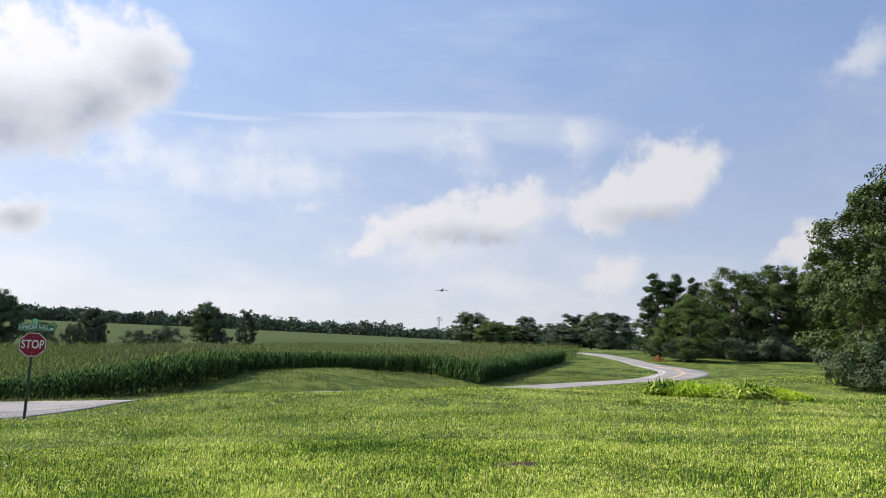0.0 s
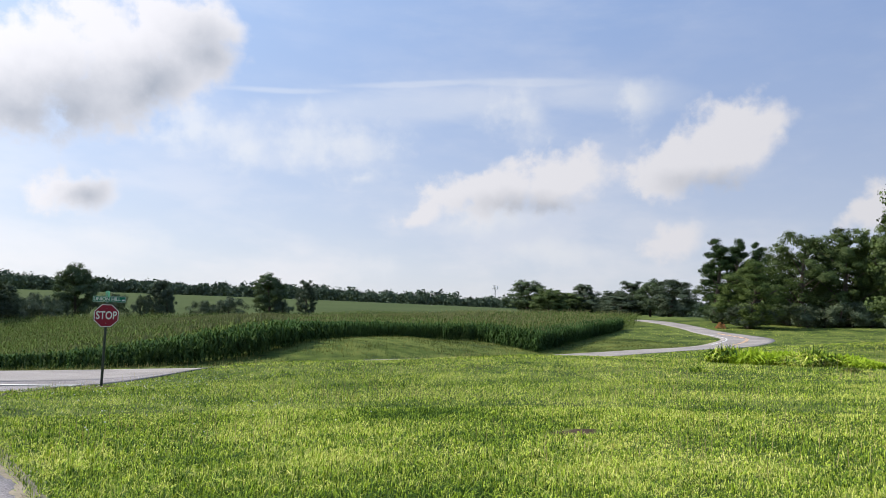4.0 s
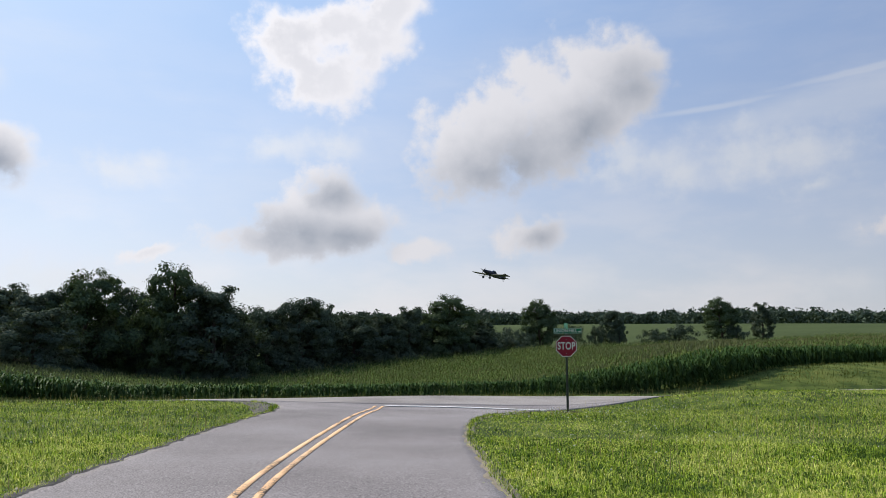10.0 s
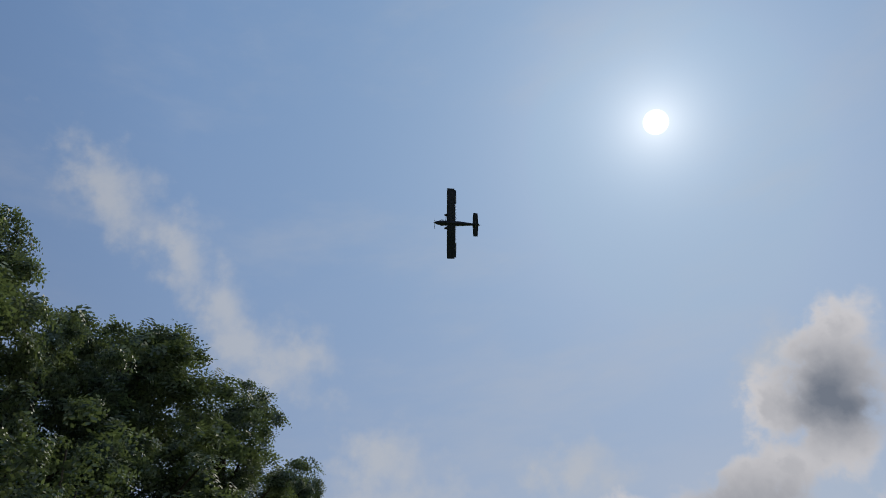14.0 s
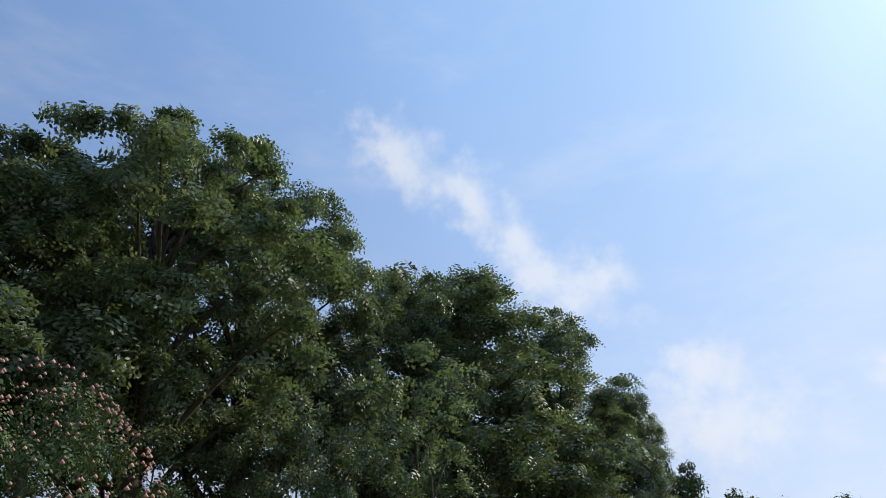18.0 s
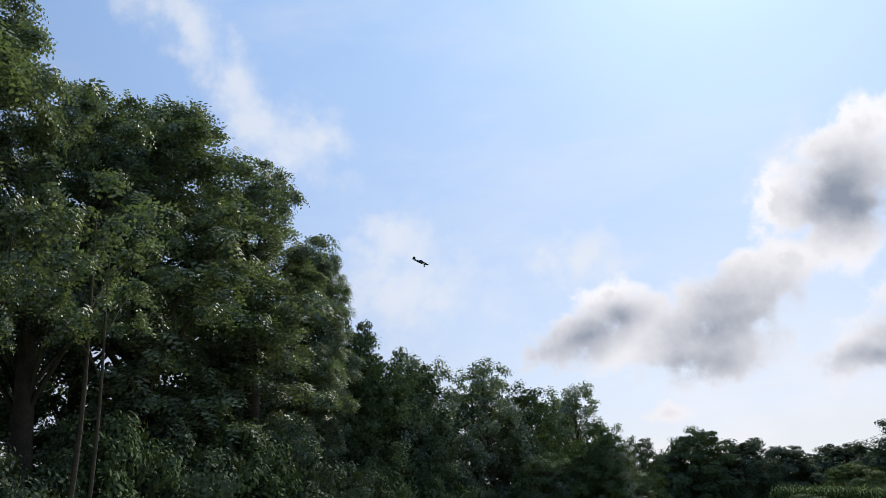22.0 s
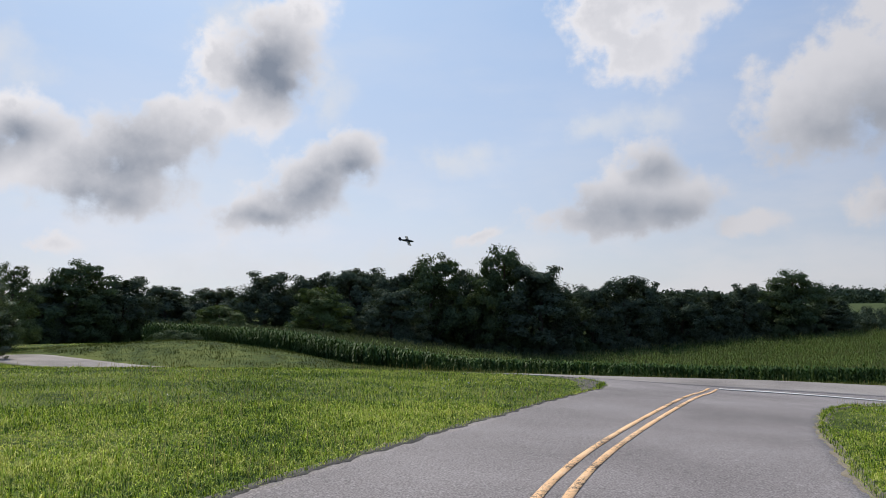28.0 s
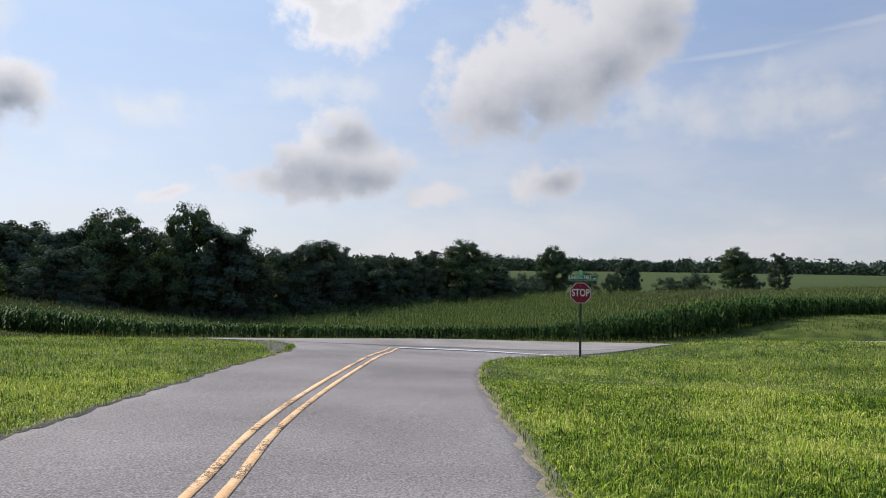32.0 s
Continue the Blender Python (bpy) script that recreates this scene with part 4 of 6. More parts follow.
def wood_end():
    """Low leafy trees closing the end of the wood before the road."""
    for az, d, h, r, k in ((-56.3, 50.5, 3.2, 1.3, 1), (-57.4, 49.5, 5.0, 1.8, 0), (-58.7, 49, 4.4, 1.9, 2), (-60.1, 50, 5.2, 2.2, 1), (-61.6, 51, 4.6, 2.2, 0), (-63.2, 52, 5.0, 2.2, 1)):
        EDGE[k].plant("tree", az, d, h, r, "low leafy tree at the end of the wood", "tree", "trees beside the verge")


def bend_shrubs():
    """A band of grey green shrubs under the trees at the bend."""
    g = np.random.default_rng(83)
    make = Kind("olive_shrub", 35, 3.0, 2.2, 0.1, 60, 44, 0.22, M_OLIVE, clump_r=0.24, limbs=6)
    for az, d in ((63.2, 117), (64.3, 118), (65.3, 119), (66.2, 120), (67.1, 121), (67.9, 121)):
        h = g.uniform(2.8, 4.6)
        make.plant("shrub", az, d, h, h * 0.75, "grey green leafy shrub under the trees by the bend", "shrub", "shrubs by the bend")


M_OLIVE = material("olive_leaves", (0.068, 0.092, 0.050), 0.6, 0.35, 0.25, 2, 0, through_light=0.1, per="island", hue=(0.115, 0.145, 0.082), gloss=0.06)


def saplings():
    """Thin young trees with bare stems between the tall ones."""
    g = np.random.default_rng(77)
    make = Kind("sapling", 33, 10, 1.6, 6.0, 26, 22, 0.16, LEAF[0], clump_r=0.24, limbs=2, leaflets=5)
    for az in (-118.5, -116.8, -114.6, -113.2, -111.0, -107.6, -106.1, -104.4, -102.9, -97.5, -96.0):
        h = g.uniform(8, 11.5)
        make.plant("sapling", az + g.normal(0, 0.4), g.uniform(19.5, 23.5), h, h * g.uniform(0.13, 0.2), "thin young tree with a bare stem in the wood", "tree", "saplings in the wood")


def bank_shrubs():
    for az, d, h, r, k in ((-44.9, 60, 1.0, 1.8, 0), (-44.0, 58, 0.7, 1.3, 0)):
        SHRUB[k].plant("shrub", az, d, h, r, "low leafy shrub on the grassy bank", "shrub", "shrubs on the bank")


def far_woods():
    """Wooded ridges on the skyline, too far off to tell tree from tree."""
    g = np.random.default_rng(9)
    pieces = []
    for k in range(2300):
        az = g.uniform(-20, 62) if k % 5 else g.uniform(-62, 75)
        d = g.uniform(470, 620) if k % 3 else g.uniform(330, 460) if 44 < az < 60 else g.uniform(640, 800)
        x, y = polar(az, d)
        h = (7.4 + 2.0 * math.sin(az * 0.45) * math.sin(az * 0.17 + 1) + 5.0 * g.random() ** 4 + g.normal(0, 0.8)) * d / 560
        r = g.uniform(3.2, 6.8)
        n = 110
        c = np.array([x, y, float(land(x, y))])
        # leaves over the outside of a heap of round lobes
        lobes = g.normal(size=(6, 3)) * [0.45 * r, 0.45 * r, 0.16 * h] + [0, 0, 0.66 * h]
        lobes[0] = (0, 0, 0.82 * h)
        dr = g.normal(size=(n, 3))
        dr /= np.linalg.norm(dr, axis=1, keepdims=True)
        p = c + lobes[np.arange(n) % 6] + dr * [0.55 * r, 0.55 * r, 0.18 * h] * g.random((n, 1)) ** 0.3
        low = np.arange(n) % 5 == 4
        p[low] = c + np.stack([g.normal(0, 0.5 * r, low.sum()), g.normal(0, 0.5 * r, low.sum()), g.random(low.sum()) * 0.6 * h], 1)
        ax, bx = g.normal(size=(n, 3)), g.normal(size=(n, 3))
        ax /= np.linalg.norm(ax, axis=1, keepdims=True)
        bx /= np.linalg.norm(bx, axis=1, keepdims=True)
        s = g.uniform(0.6, 1.2, (n, 1))
        v = np.stack([p - ax * s, p + bx * s * 0.8, p + ax * s, p - bx * s * 0.8], 1).reshape(-1, 3)
        pieces.append((v, np.arange(n * 4).reshape(-1, 4)))
    v, f = joined(pieces)
    tagged(new("far_woods", mesh_of("far_woods", v, f, M_FARLEAF)), "distant dark green wooded ridge along the skyline", "woods", kind="stuff")


M_FARLEAF = material("far_leaves", (0.072, 0.098, 0.068), 0.8, 0.3, 0.02, 0.2, 0, through_light=0.05, per="island", gloss=0.02)


def radio_mast():
    x, y = polar(40.35, 560)
    z = float(land(x, y))
    m = new("radio_mast")
    for k in range(3):
        a = 2.1 * k
        v, f = tube([(1.3 * math.cos(a), 1.3 * math.sin(a), 0), (0.5 * math.cos(a), 0.5 * math.sin(a), 22.5 - z)], [0.16, 0.12], 6)
        part("leg", mesh_of("leg", v, f, M_STEEL), M_STEEL, m)
    for k in range(9):
        r = 1.3 - 0.085 * k
        pts = [(r * math.cos(2.1 * q), r * math.sin(2.1 * q), 1.5 + 2.1 * k + (1.0 if q % 2 else 0)) for q in range(4)]
        v, f = tube(pts, [0.08] * 4, 5)
        part("brace", mesh_of("brace", v, f, M_STEEL), M_STEEL, m)
    for k in range(6):
        v, f = tube([(2.1 * math.cos(k * 1.05), 2.1 * math.sin(k * 1.05), 19.2 - z), (2.1 * math.cos(k * 1.05), 2.1 * math.sin(k * 1.05), 22.4 - z)], [0.25, 0.25], 6)
        part("antenna", mesh_of("antenna", v, f, M_SIGNWHITE), M_SIGNWHITE, m)
    m.matrix_basis = pose(x, y, z)
    tagged(m, "grey lattice radio mast rising above the far trees", "radio mast")


def mimosa():
    """A low spreading tree with pink tufted flowers over its crown."""
    g = np.random.default_rng(41)
    kind = Kind("mimosa", 41, 5.4, 2.6, 0.8, 120, 46, 0.085, LEAF[4], clump_r=0.22, limbs=14, leaflets=6)
    t = kind.plant("mimosa_tree", -125.8, 12.0, 6.2, 2.3, "small green mimosa tree with pink tufted flowers", "tree")
    n = 800
    u, th = 0.42 + 0.58 * g.random(n), g.random(n) * 6.28
    r = 2.75 * np.sin(np.pi * np.clip(u * 0.8 + 0.16, 0, 1)) ** 0.65
    c = np.stack([r * np.cos(th), r * np.sin(th), 0.9 + 4.6 * u], 1)
    s = g.uniform(0.022, 0.048, (n, 1))
    o = np.array([(1, 0, 0), (0, 1, 0), (-1, 0, 0), (0, -1, 0), (0, 0, 0.9), (0, 0, -0.4)])
    v = (c[:, None] + o[None] * s[:, None]).reshape(-1, 3)
    q = np.array([(0, 1, 4), (1, 2, 4), (2, 3, 4), (3, 0, 4), (1, 0, 5), (2, 1, 5), (3, 2, 5), (0, 3, 5)])
    tuft = part("blossom", mesh_of("blossom", v, (np.arange(n)[:, None, None] * 6 + q[None]).reshape(-1, 3), M_PINK), M_PINK, t, "pink tufted flowers")
    tuft["kind"] = "stuff"


M_PINK = material("pink_blossom", (0.50, 0.29, 0.26), 0.8, 0.25, 3, 20, 0, through_light=0.2, per="island")
mimosa()
plant_woods()
saplings()
wood_end()
bend_shrubs()
bank_shrubs()
far_woods()
radio_mast()


# ---- cornfield ----
CORN_EDGE = [(-47.2, 78), (-41, 71), (-36, 57), (-31, 44), (-20, 38.6), (0, 37.6), (9.5, 38.8), (16, 40.5), (20, 42.5), (24.6, 45.8), (27.5, 51), (31, 57), (35, 63), (39, 65), (43.9, 58), (46, 68), (48.5, 86), (51.9, 124),
             (49, 129), (44, 138), (38, 155), (30, 183), (22, 176), (9, 165), (3, 140), (-8, 114), (-17, 95), (-25, 92), (-35, 90), (-41, 92)]


# height of the crop by bearing: stunted near the junction, tall along the bank and at the back
FRONT_AZ, FRONT_H = [-46, -36, -31.8, -28, -24.7, -20.9, -12.6, -3.7, 3.1, 7.6, 14.2, 18.4, 22.3, 25, 30, 38, 44], [1.7, 1.35, 1.14, 1.18, 1.0, 0.88, 0.78, 0.70, 0.82, 0.9, 1.32, 1.72, 1.8, 1.35, 1.25, 1.6, 1.8]
BACK_AZ, BACK_H = [-40, -31.8, -28.4, -24.8, -20.9, -16.8, -12.6, -8.2, -3.7, 5.3, 9.8, 14, 26, 40], [2.3, 2.4, 2.4, 2.0, 1.65, 1.45, 1.65, 2.0, 2.0, 2.2, 1.85, 1.9, 1.2, 1.7]


def inside(x, y, poly):
    c = np.zeros(x.shape, bool)
    for (x0, y0), (x1, y1) in zip(poly, poly[1:] + poly[:1]):
        c ^= ((y0 > y) != (y1 > y)) & (x < (x1 - x0) * (y - y0) / (y1 - y0 + 1e-9) + x0)
    return c


def corn_plants(x, y, h, leaves, segs, g, mat, name, foot=0.22):
    """Stalks with arching leaves, in one mesh of strips."""
    n = len(x)
    z = land(x, y)
    pieces = []
    base = np.stack([x, y, z], 1)
    a = g.random(n) * 6.28
    w = 0.012
    for s in (0, 1):
        du = np.stack([np.cos(a + s * 1.57), np.sin(a + s * 1.57), np.zeros(n)], 1) * w
        top = base + np.stack([np.zeros(n), np.zeros(n), h], 1)
        v = np.stack([base - du, base + du, top + du * 0.5, top - du * 0.5], 1).reshape(-1, 3)
        pieces.append((v, np.arange(n * 4).reshape(-1, 4)))
        if segs == 1:
            break
    for k in range(leaves):
        t0 = (foot + (0.92 - foot) * k / leaves + g.normal(0, 0.03, n)) * h
        th = a + k * 3.14 + g.normal(0, 0.5, n)
        ln = g.uniform(0.30, 0.58, n) * (0.7 + 0.3 * math.sin(3 * k / leaves)) * np.clip(h / 1.5, 0.55, 1.0)
        out = np.stack([np.cos(th), np.sin(th), np.zeros(n)], 1)
        side = np.stack([-np.sin(th), np.cos(th), np.zeros(n)], 1)
        up = np.array([0, 0, 1.0])
        p = [base + up * t0[:, None], None, None]
        rise = g.uniform(0.40, 0.85, n)[:, None]
        p[1] = p[0] + out * ln[:, None] * 0.45 + up * ln[:, None] * rise
        p[2] = p[0] + out * ln[:, None] * 0.95 + up * ln[:, None] * (rise - g.uniform(0.25, 0.8, n)[:, None])
        if segs == 2:
            ww = (0.022, 0.050, 0.005)
            v = np.stack([q + s * side * wq for q, wq in zip(p, ww) for s in (-1, 1)], 1).reshape(-1, 3)
            o = np.arange(n)[:, None] * 6
            f = np.concatenate([o + [0, 1, 3, 2], o + [2, 3, 5, 4]])
        else:
            v = np.stack([p[0], p[1] - side * 0.06, p[2], p[1] + side * 0.06], 1).reshape(-1, 3)
            f = np.arange(n * 4).reshape(-1, 4)
        pieces.append((v, f))
    v, f = joined(pieces)
    return mesh_of(name, v, f, mat)


def tassels(x, y, h, g, size):
    n = len(x)
    top = np.stack([x, y, land(x, y) + h], 1)
    pieces = []
    for k in range(3):
        th = g.random(n) * 6.28
        d = np.stack([np.cos(th) * 0.4, np.sin(th) * 0.4, np.ones(n)], 1) * g.uniform(0.14, 0.26, n)[:, None] * np.clip(h - 0.5, 0.3, 1.2)[:, None]
        s = np.stack([-np.sin(th), np.cos(th), np.zeros(n)], 1) * size
        v = np.stack([top - s, top + s, top + d + s, top + d - s], 1).reshape(-1, 3)
        pieces.append((v, np.arange(n * 4).reshape(-1, 4)))
    return joined(pieces)


def build_corn():
    g = np.random.default_rng(5)
    poly = [polar(a, d) for a, d in CORN_EDGE]
    rows = np.arange(-75, 170, 0.78)
    # rows run along the main road
    u = np.concatenate([np.arange(-120, 160, 0.12) for _ in rows])
    r = np.repeat(rows, len(np.arange(-120, 160, 0.12)))
    c, s = math.cos(0.16), math.sin(0.16)
    x = u * c - (r + 40) * s + g.normal(0, 0.05, len(u))
    y = u * s + (r + 40) * c + g.normal(0, 0.05, len(u))
    ok = inside(x, y, poly)
    x, y = x[ok], y[ok]
    edge = np.full(x.shape, 1e9)
    for (x0, y0), (x1, y1) in zip(poly[:17], poly[1:18]):
        dx, dy = x1 - x0, y1 - y0
        t = np.clip(((x - x0) * dx + (y - y0) * dy) / (dx * dx + dy * dy), 0, 1)
        edge = np.minimum(edge, np.hypot(x - x0 - t * dx, y - y0 - t * dy))
    dist = np.hypot(x, y)
    az = np.degrees(np.arctan2(x, y))
    k = np.clip((dist - 40) / np.where(az < 0, 55, 110), 0, 1)
    h = np.interp(az, FRONT_AZ, FRONT_H) * (1 - k) + np.interp(az, BACK_AZ, BACK_H) * k
    h = h * (1 + 0.05 * g.normal(size=len(x)) - 0.12 * np.exp(-edge / 0.8)) + 0.06 * np.sin(x * 0.31) * np.cos(y * 0.23)
    front = (edge < 1.8) & (dist < 105)
    keep = g.random(len(x)) < np.clip(60 / dist, 0.30, 1.0) * 0.47
    back = ~front & keep
    # the edge plants take the leaf colour darkened for the shaded front
    tagged(new("corn_front", corn_plants(x[front], y[front], h[front], 15, 2, g, M_CORN_SHADE, "corn_front", 0.03)), "tall green corn plants along the edge of the field", "corn", kind="stuff")
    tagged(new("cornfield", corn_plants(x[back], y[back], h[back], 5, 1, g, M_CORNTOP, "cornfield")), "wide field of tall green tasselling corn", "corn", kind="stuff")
    ripe = front & (h > 1.25) & (g.random(len(x)) < 0.32)
    topped = back & (g.random(len(x)) < 0.55)
    tv, tf = joined([tassels(x[ripe], y[ripe], h[ripe], g, 0.008), tassels(x[topped], y[topped], h[topped], g, 0.014)])
    tagged(new("corn_tassels", mesh_of("corn_tassels", tv, tf, M_TASSEL)), "pale tan tassels on top of the corn", "corn", kind="stuff")


build_corn()


# ---- grass, weeds ----
M_ROUGH = material("rough_grass", (0.11, 0.15, 0.03), 0.7, 0.3, 0.3, 1.2, 0, through_light=0.05, per="island", gloss=0.08, gain=(2.0, 1.8, 0.5), stops=[(0.05, (0.052, 0.066, 0.020)), (0.45, (0.112, 0.136, 0.030)), (0.9, (0.24, 0.24, 0.075))])
def blades(x, y, h, w, g, bend=0.5, base_z=None, fine=1):
    """Bent blades of two tapering pieces at given places."""
    n = len(x)
    th = g.random(n) * 6.28
    out = np.stack([np.cos(th), np.sin(th), np.zeros(n)], 1)
    side = np.stack([-np.sin(th), np.cos(th), np.zeros(n)], 1) * w[:, None]
    b = np.stack([x, y, (land(x, y) if base_z is None else base_z) - 0.01], 1)
    k = (g.random(n) * bend)[:, None]
    hh = h[:, None]
    up = np.array([0, 0, 1.0])
    m = b + up * hh * 0.6 + out * hh * 0.25 * k
    t = b + up * hh * (1 - 0.45 * k) + out * hh * 0.95 * k
    if not fine:
        return np.stack([b - side, b + side, t], 1).reshape(-1, 3), np.arange(n * 3).reshape(-1, 3)
    v = np.stack([b - side, b + side, m + side * 0.8, m - side * 0.8, t], 1).reshape(-1, 3)
    o = np.arange(n)[:, None] * 5
    return v, np.concatenate([o + [0, 1, 2], o + [0, 2, 3], o + [3, 2, 4]])


PATCH = polar(47.0, 11.2)
WEED_AZ = 61.8
WEEDS = polar(WEED_AZ, 38)
BARE = [(PATCH[0], PATCH[1], 0.42), (5.05, 25.8, 0.45), (*polar(-76.5, 9.2), 0.8)]


def scatter(g, d0, d1, az0, az1, per_m2):
    n = int(per_m2 * (d1 * d1 - d0 * d0) * radians(az1 - az0) / 2)
    r = np.sqrt(g.uniform(d0 * d0, d1 * d1, n))
    a = np.radians(g.uniform(az0, az1, n))
    return r * np.sin(a), r * np.cos(a)


def build_grass():
    g = np.random.default_rng(7)
    poly = [polar(a, d) for a, d in CORN_EDGE]
    pieces = []
    for d0, d1, dens, h, w, fine in ((4.2, 9, 2300, 0.115, 0.0042, 1), (9, 15, 1150, 0.115, 0.0056, 1), (15, 25, 460, 0.12, 0.0085, 0), (25, 42, 170, 0.13, 0.014, 0), (42, 66, 34, 0.12, 0.027, 0), (66, 118, 6, 0.10, 0.05, 0)):
        x, y = scatter(g, d0, d1, -84, 80, dens)
        # tussocks: many blades gather round shared feet
        pull = g.random(len(x)) < 0.4
        cell = 0.21 if d1 < 26 else 0.6
        fx, fy = np.floor(x / cell), np.floor(y / cell)
        jx = (np.sin(fx * 127.1 + fy * 311.7) * 43758.5) % 1.0
        jy = (np.sin(fx * 269.5 + fy * 183.3) * 43758.5) % 1.0
        tx, ty = (fx + 0.2 + 0.6 * jx) * cell, (fy + 0.2 + 0.6 * jy) * cell
        k = np.where(pull, g.uniform(0.25, 0.7, len(x)), 0.0)
        x, y = x + (tx - x) * k, y + (ty - y) * k
        tall = np.where(pull, 0.7 + 0.9 * jx * jy, 0.75)
        ok = ~on_road(x, y, 0.03)
        if d1 > 30:
            ok &= ~inside(x, y, poly) & ~((y > np.interp(x, LINE_B[:, 0], LINE_B[:, 1])) & (x > -50) & (x < 64) & (y < 66))
        for bx, by, br in BARE:
            ok &= np.hypot(x - bx, (y - by) * 1.2) > br * g.uniform(0.8, 1.2, len(x))
        x, y, tall = x[ok], y[ok], tall[ok]
        clump = 0.5 + 0.5 * np.sin(0.9 * x + 2.1 * np.sin(0.5 * y)) * np.cos(0.8 * y + 1.5 * np.sin(0.6 * x))
        rough = 0.5 + 0.5 * np.sin(0.31 * x + 1.3) * np.sin(0.27 * y + 0.4)
        hh = h * (0.5 + 0.45 * clump + 0.45 * rough) * tall * g.uniform(0.5, 1.3, len(x))
        hh = np.where(on_road(x, y, 0.5), hh * 0.7, hh)
        pieces.append(blades(x, y, hh, w * g.uniform(0.6, 1.3, len(x)), g, 2.0, None, fine))
    # the verges close beside and behind the camera
    for d0, d1, a0, a1, dens, w in ((0.9, 4.2, -180, 180, 700, 0.006), (4.2, 22, 80, 276, 110, 0.014)):
        x, y = scatter(g, d0, d1, a0, a1, dens)
        ok = ~on_road(x, y, 0.03)
        x, y = x[ok], y[ok]
        pieces.append(blades(x, y, 0.12 * g.uniform(0.5, 1.3, len(x)), w * g.uniform(0.6, 1.3, len(x)), g, 1.5, None, 0))
    v, f = joined(pieces)
    tagged(new("grass", mesh_of("grass", v, f, M_BLADE)), "sunlit bright green long grass of the verges", "grass", kind="stuff")
    # pale stems and seed heads among the blades
    x, y = scatter(g, 5, 40, -84, 80, 5)
    ok = ~on_road(x, y, 0.2) & (np.sin(0.5 * x + 0.3) * np.sin(0.6 * y + 1.0) > 0.1)
    x, y = x[ok], y[ok]
    v, f = blades(x, y, g.uniform(0.22, 0.42, len(x)), np.full(len(x), 0.004), g, 0.5)
    tagged(new("seed_stems", mesh_of("seed_stems", v, f, M_STRAW)), "thin straw coloured grass stems with seed heads", "grass", kind="stuff")
    # small white clover heads in drifts by the sign and the near verges
    pts = []
    for cx, cy, cr, n in ((4.2, 20.5, 1.6, 90), (6.3, 22.5, 1.5, 60), (2.6, 19.5, 0.9, 30), (-8.5, 16.5, 2.6, 60), (4.5, 13.0, 2.2, 50)):
        pts.append(np.stack([cx + g.normal(0, cr, n), cy + g.normal(0, cr, n)], 1))
    p = np.vstack(pts)
    p = p[~on_road(p[:, 0], p[:, 1], 0.25)]
    n = len(p)
    z = land(p[:, 0], p[:, 1]) + g.uniform(0.16, 0.27, n)
    c = np.stack([p[:, 0], p[:, 1], z], 1)
    s = g.uniform(0.009, 0.017, (n, 1))
    o = np.array([(1, 0, 0), (0, 1, 0), (-1, 0, 0), (0, -1, 0), (0, 0, 0.8), (0, 0, -0.8)])
    v = (c[:, None] + o[None] * s[:, None]).reshape(-1, 3)
    q = np.array([(0, 1, 4), (1, 2, 4), (2, 3, 4), (3, 0, 4), (1, 0, 5), (2, 1, 5), (3, 2, 5), (0, 3, 5)])
    f = (np.arange(n)[:, None, None] * 6 + q[None]).reshape(-1, 3)
    tagged(new("clover_flowers", mesh_of("clover_flowers", v, f, M_SIGNWHITE)), "small white clover flowers scattered in the grass", "flowers", kind="stuff")


def rough_bank():
    """Unmown dull grass on the banks between the main road and the corn."""
    g = np.random.default_rng(29)
    poly = [polar(a, d) for a, d in CORN_EDGE]
    n = 210000
    x, y = g.uniform(-52, 66, n), g.uniform(27, 66, n)
    line = LINE_B[(LINE_B[:, 0] > -60) & (LINE_B[:, 0] < 68)]
    ok = (y > np.interp(x, line[:, 0], line[:, 1]) + 2.6) & ~inside(x, y, poly) & (np.abs(np.degrees(np.arctan2(x, y))) < 58)
    x, y = x[ok], y[ok]
    ok = ~on_road(x, y, 0.2)
    x, y = x[ok], y[ok]
    h = 0.13 * (0.45 + 0.8 * np.sin(0.9 * y + 0.25 * x + 1.5 * np.sin(0.4 * x)) ** 4 + 0.5 * np.sin(0.35 * x) ** 2) * g.uniform(0.5, 1.3, len(x))
    v, f = blades(x, y, h, np.full(len(x), 0.022) * g.uniform(0.6, 1.3, len(x)), g, 1.2, None, 0)
    tagged(new("bank_grass", mesh_of("bank_grass", v, f, M_ROUGH)), "unmown dull green grass on the roadside bank", "grass", kind="stuff")


def leafy_clump(name, cx, cy, rx, ry, n, h, w, mat, label, category, seed, bend=1.0, kind=""):
    g = np.random.default_rng(seed)
    a, r = g.random(n) * 6.28, np.sqrt(g.random(n))
    x, y = cx + rx * r * np.cos(a), cy + ry * r * np.sin(a)
    hh = h * (1.05 - 0.6 * r ** 2) * g.uniform(0.5, 1.2, n)
    v, f = blades(x, y, hh, np.full(n, w) * g.uniform(0.6, 1.4, n), g, bend)
    return tagged(new(name, mesh_of(name, v, f, mat)), label, category, kind=kind)


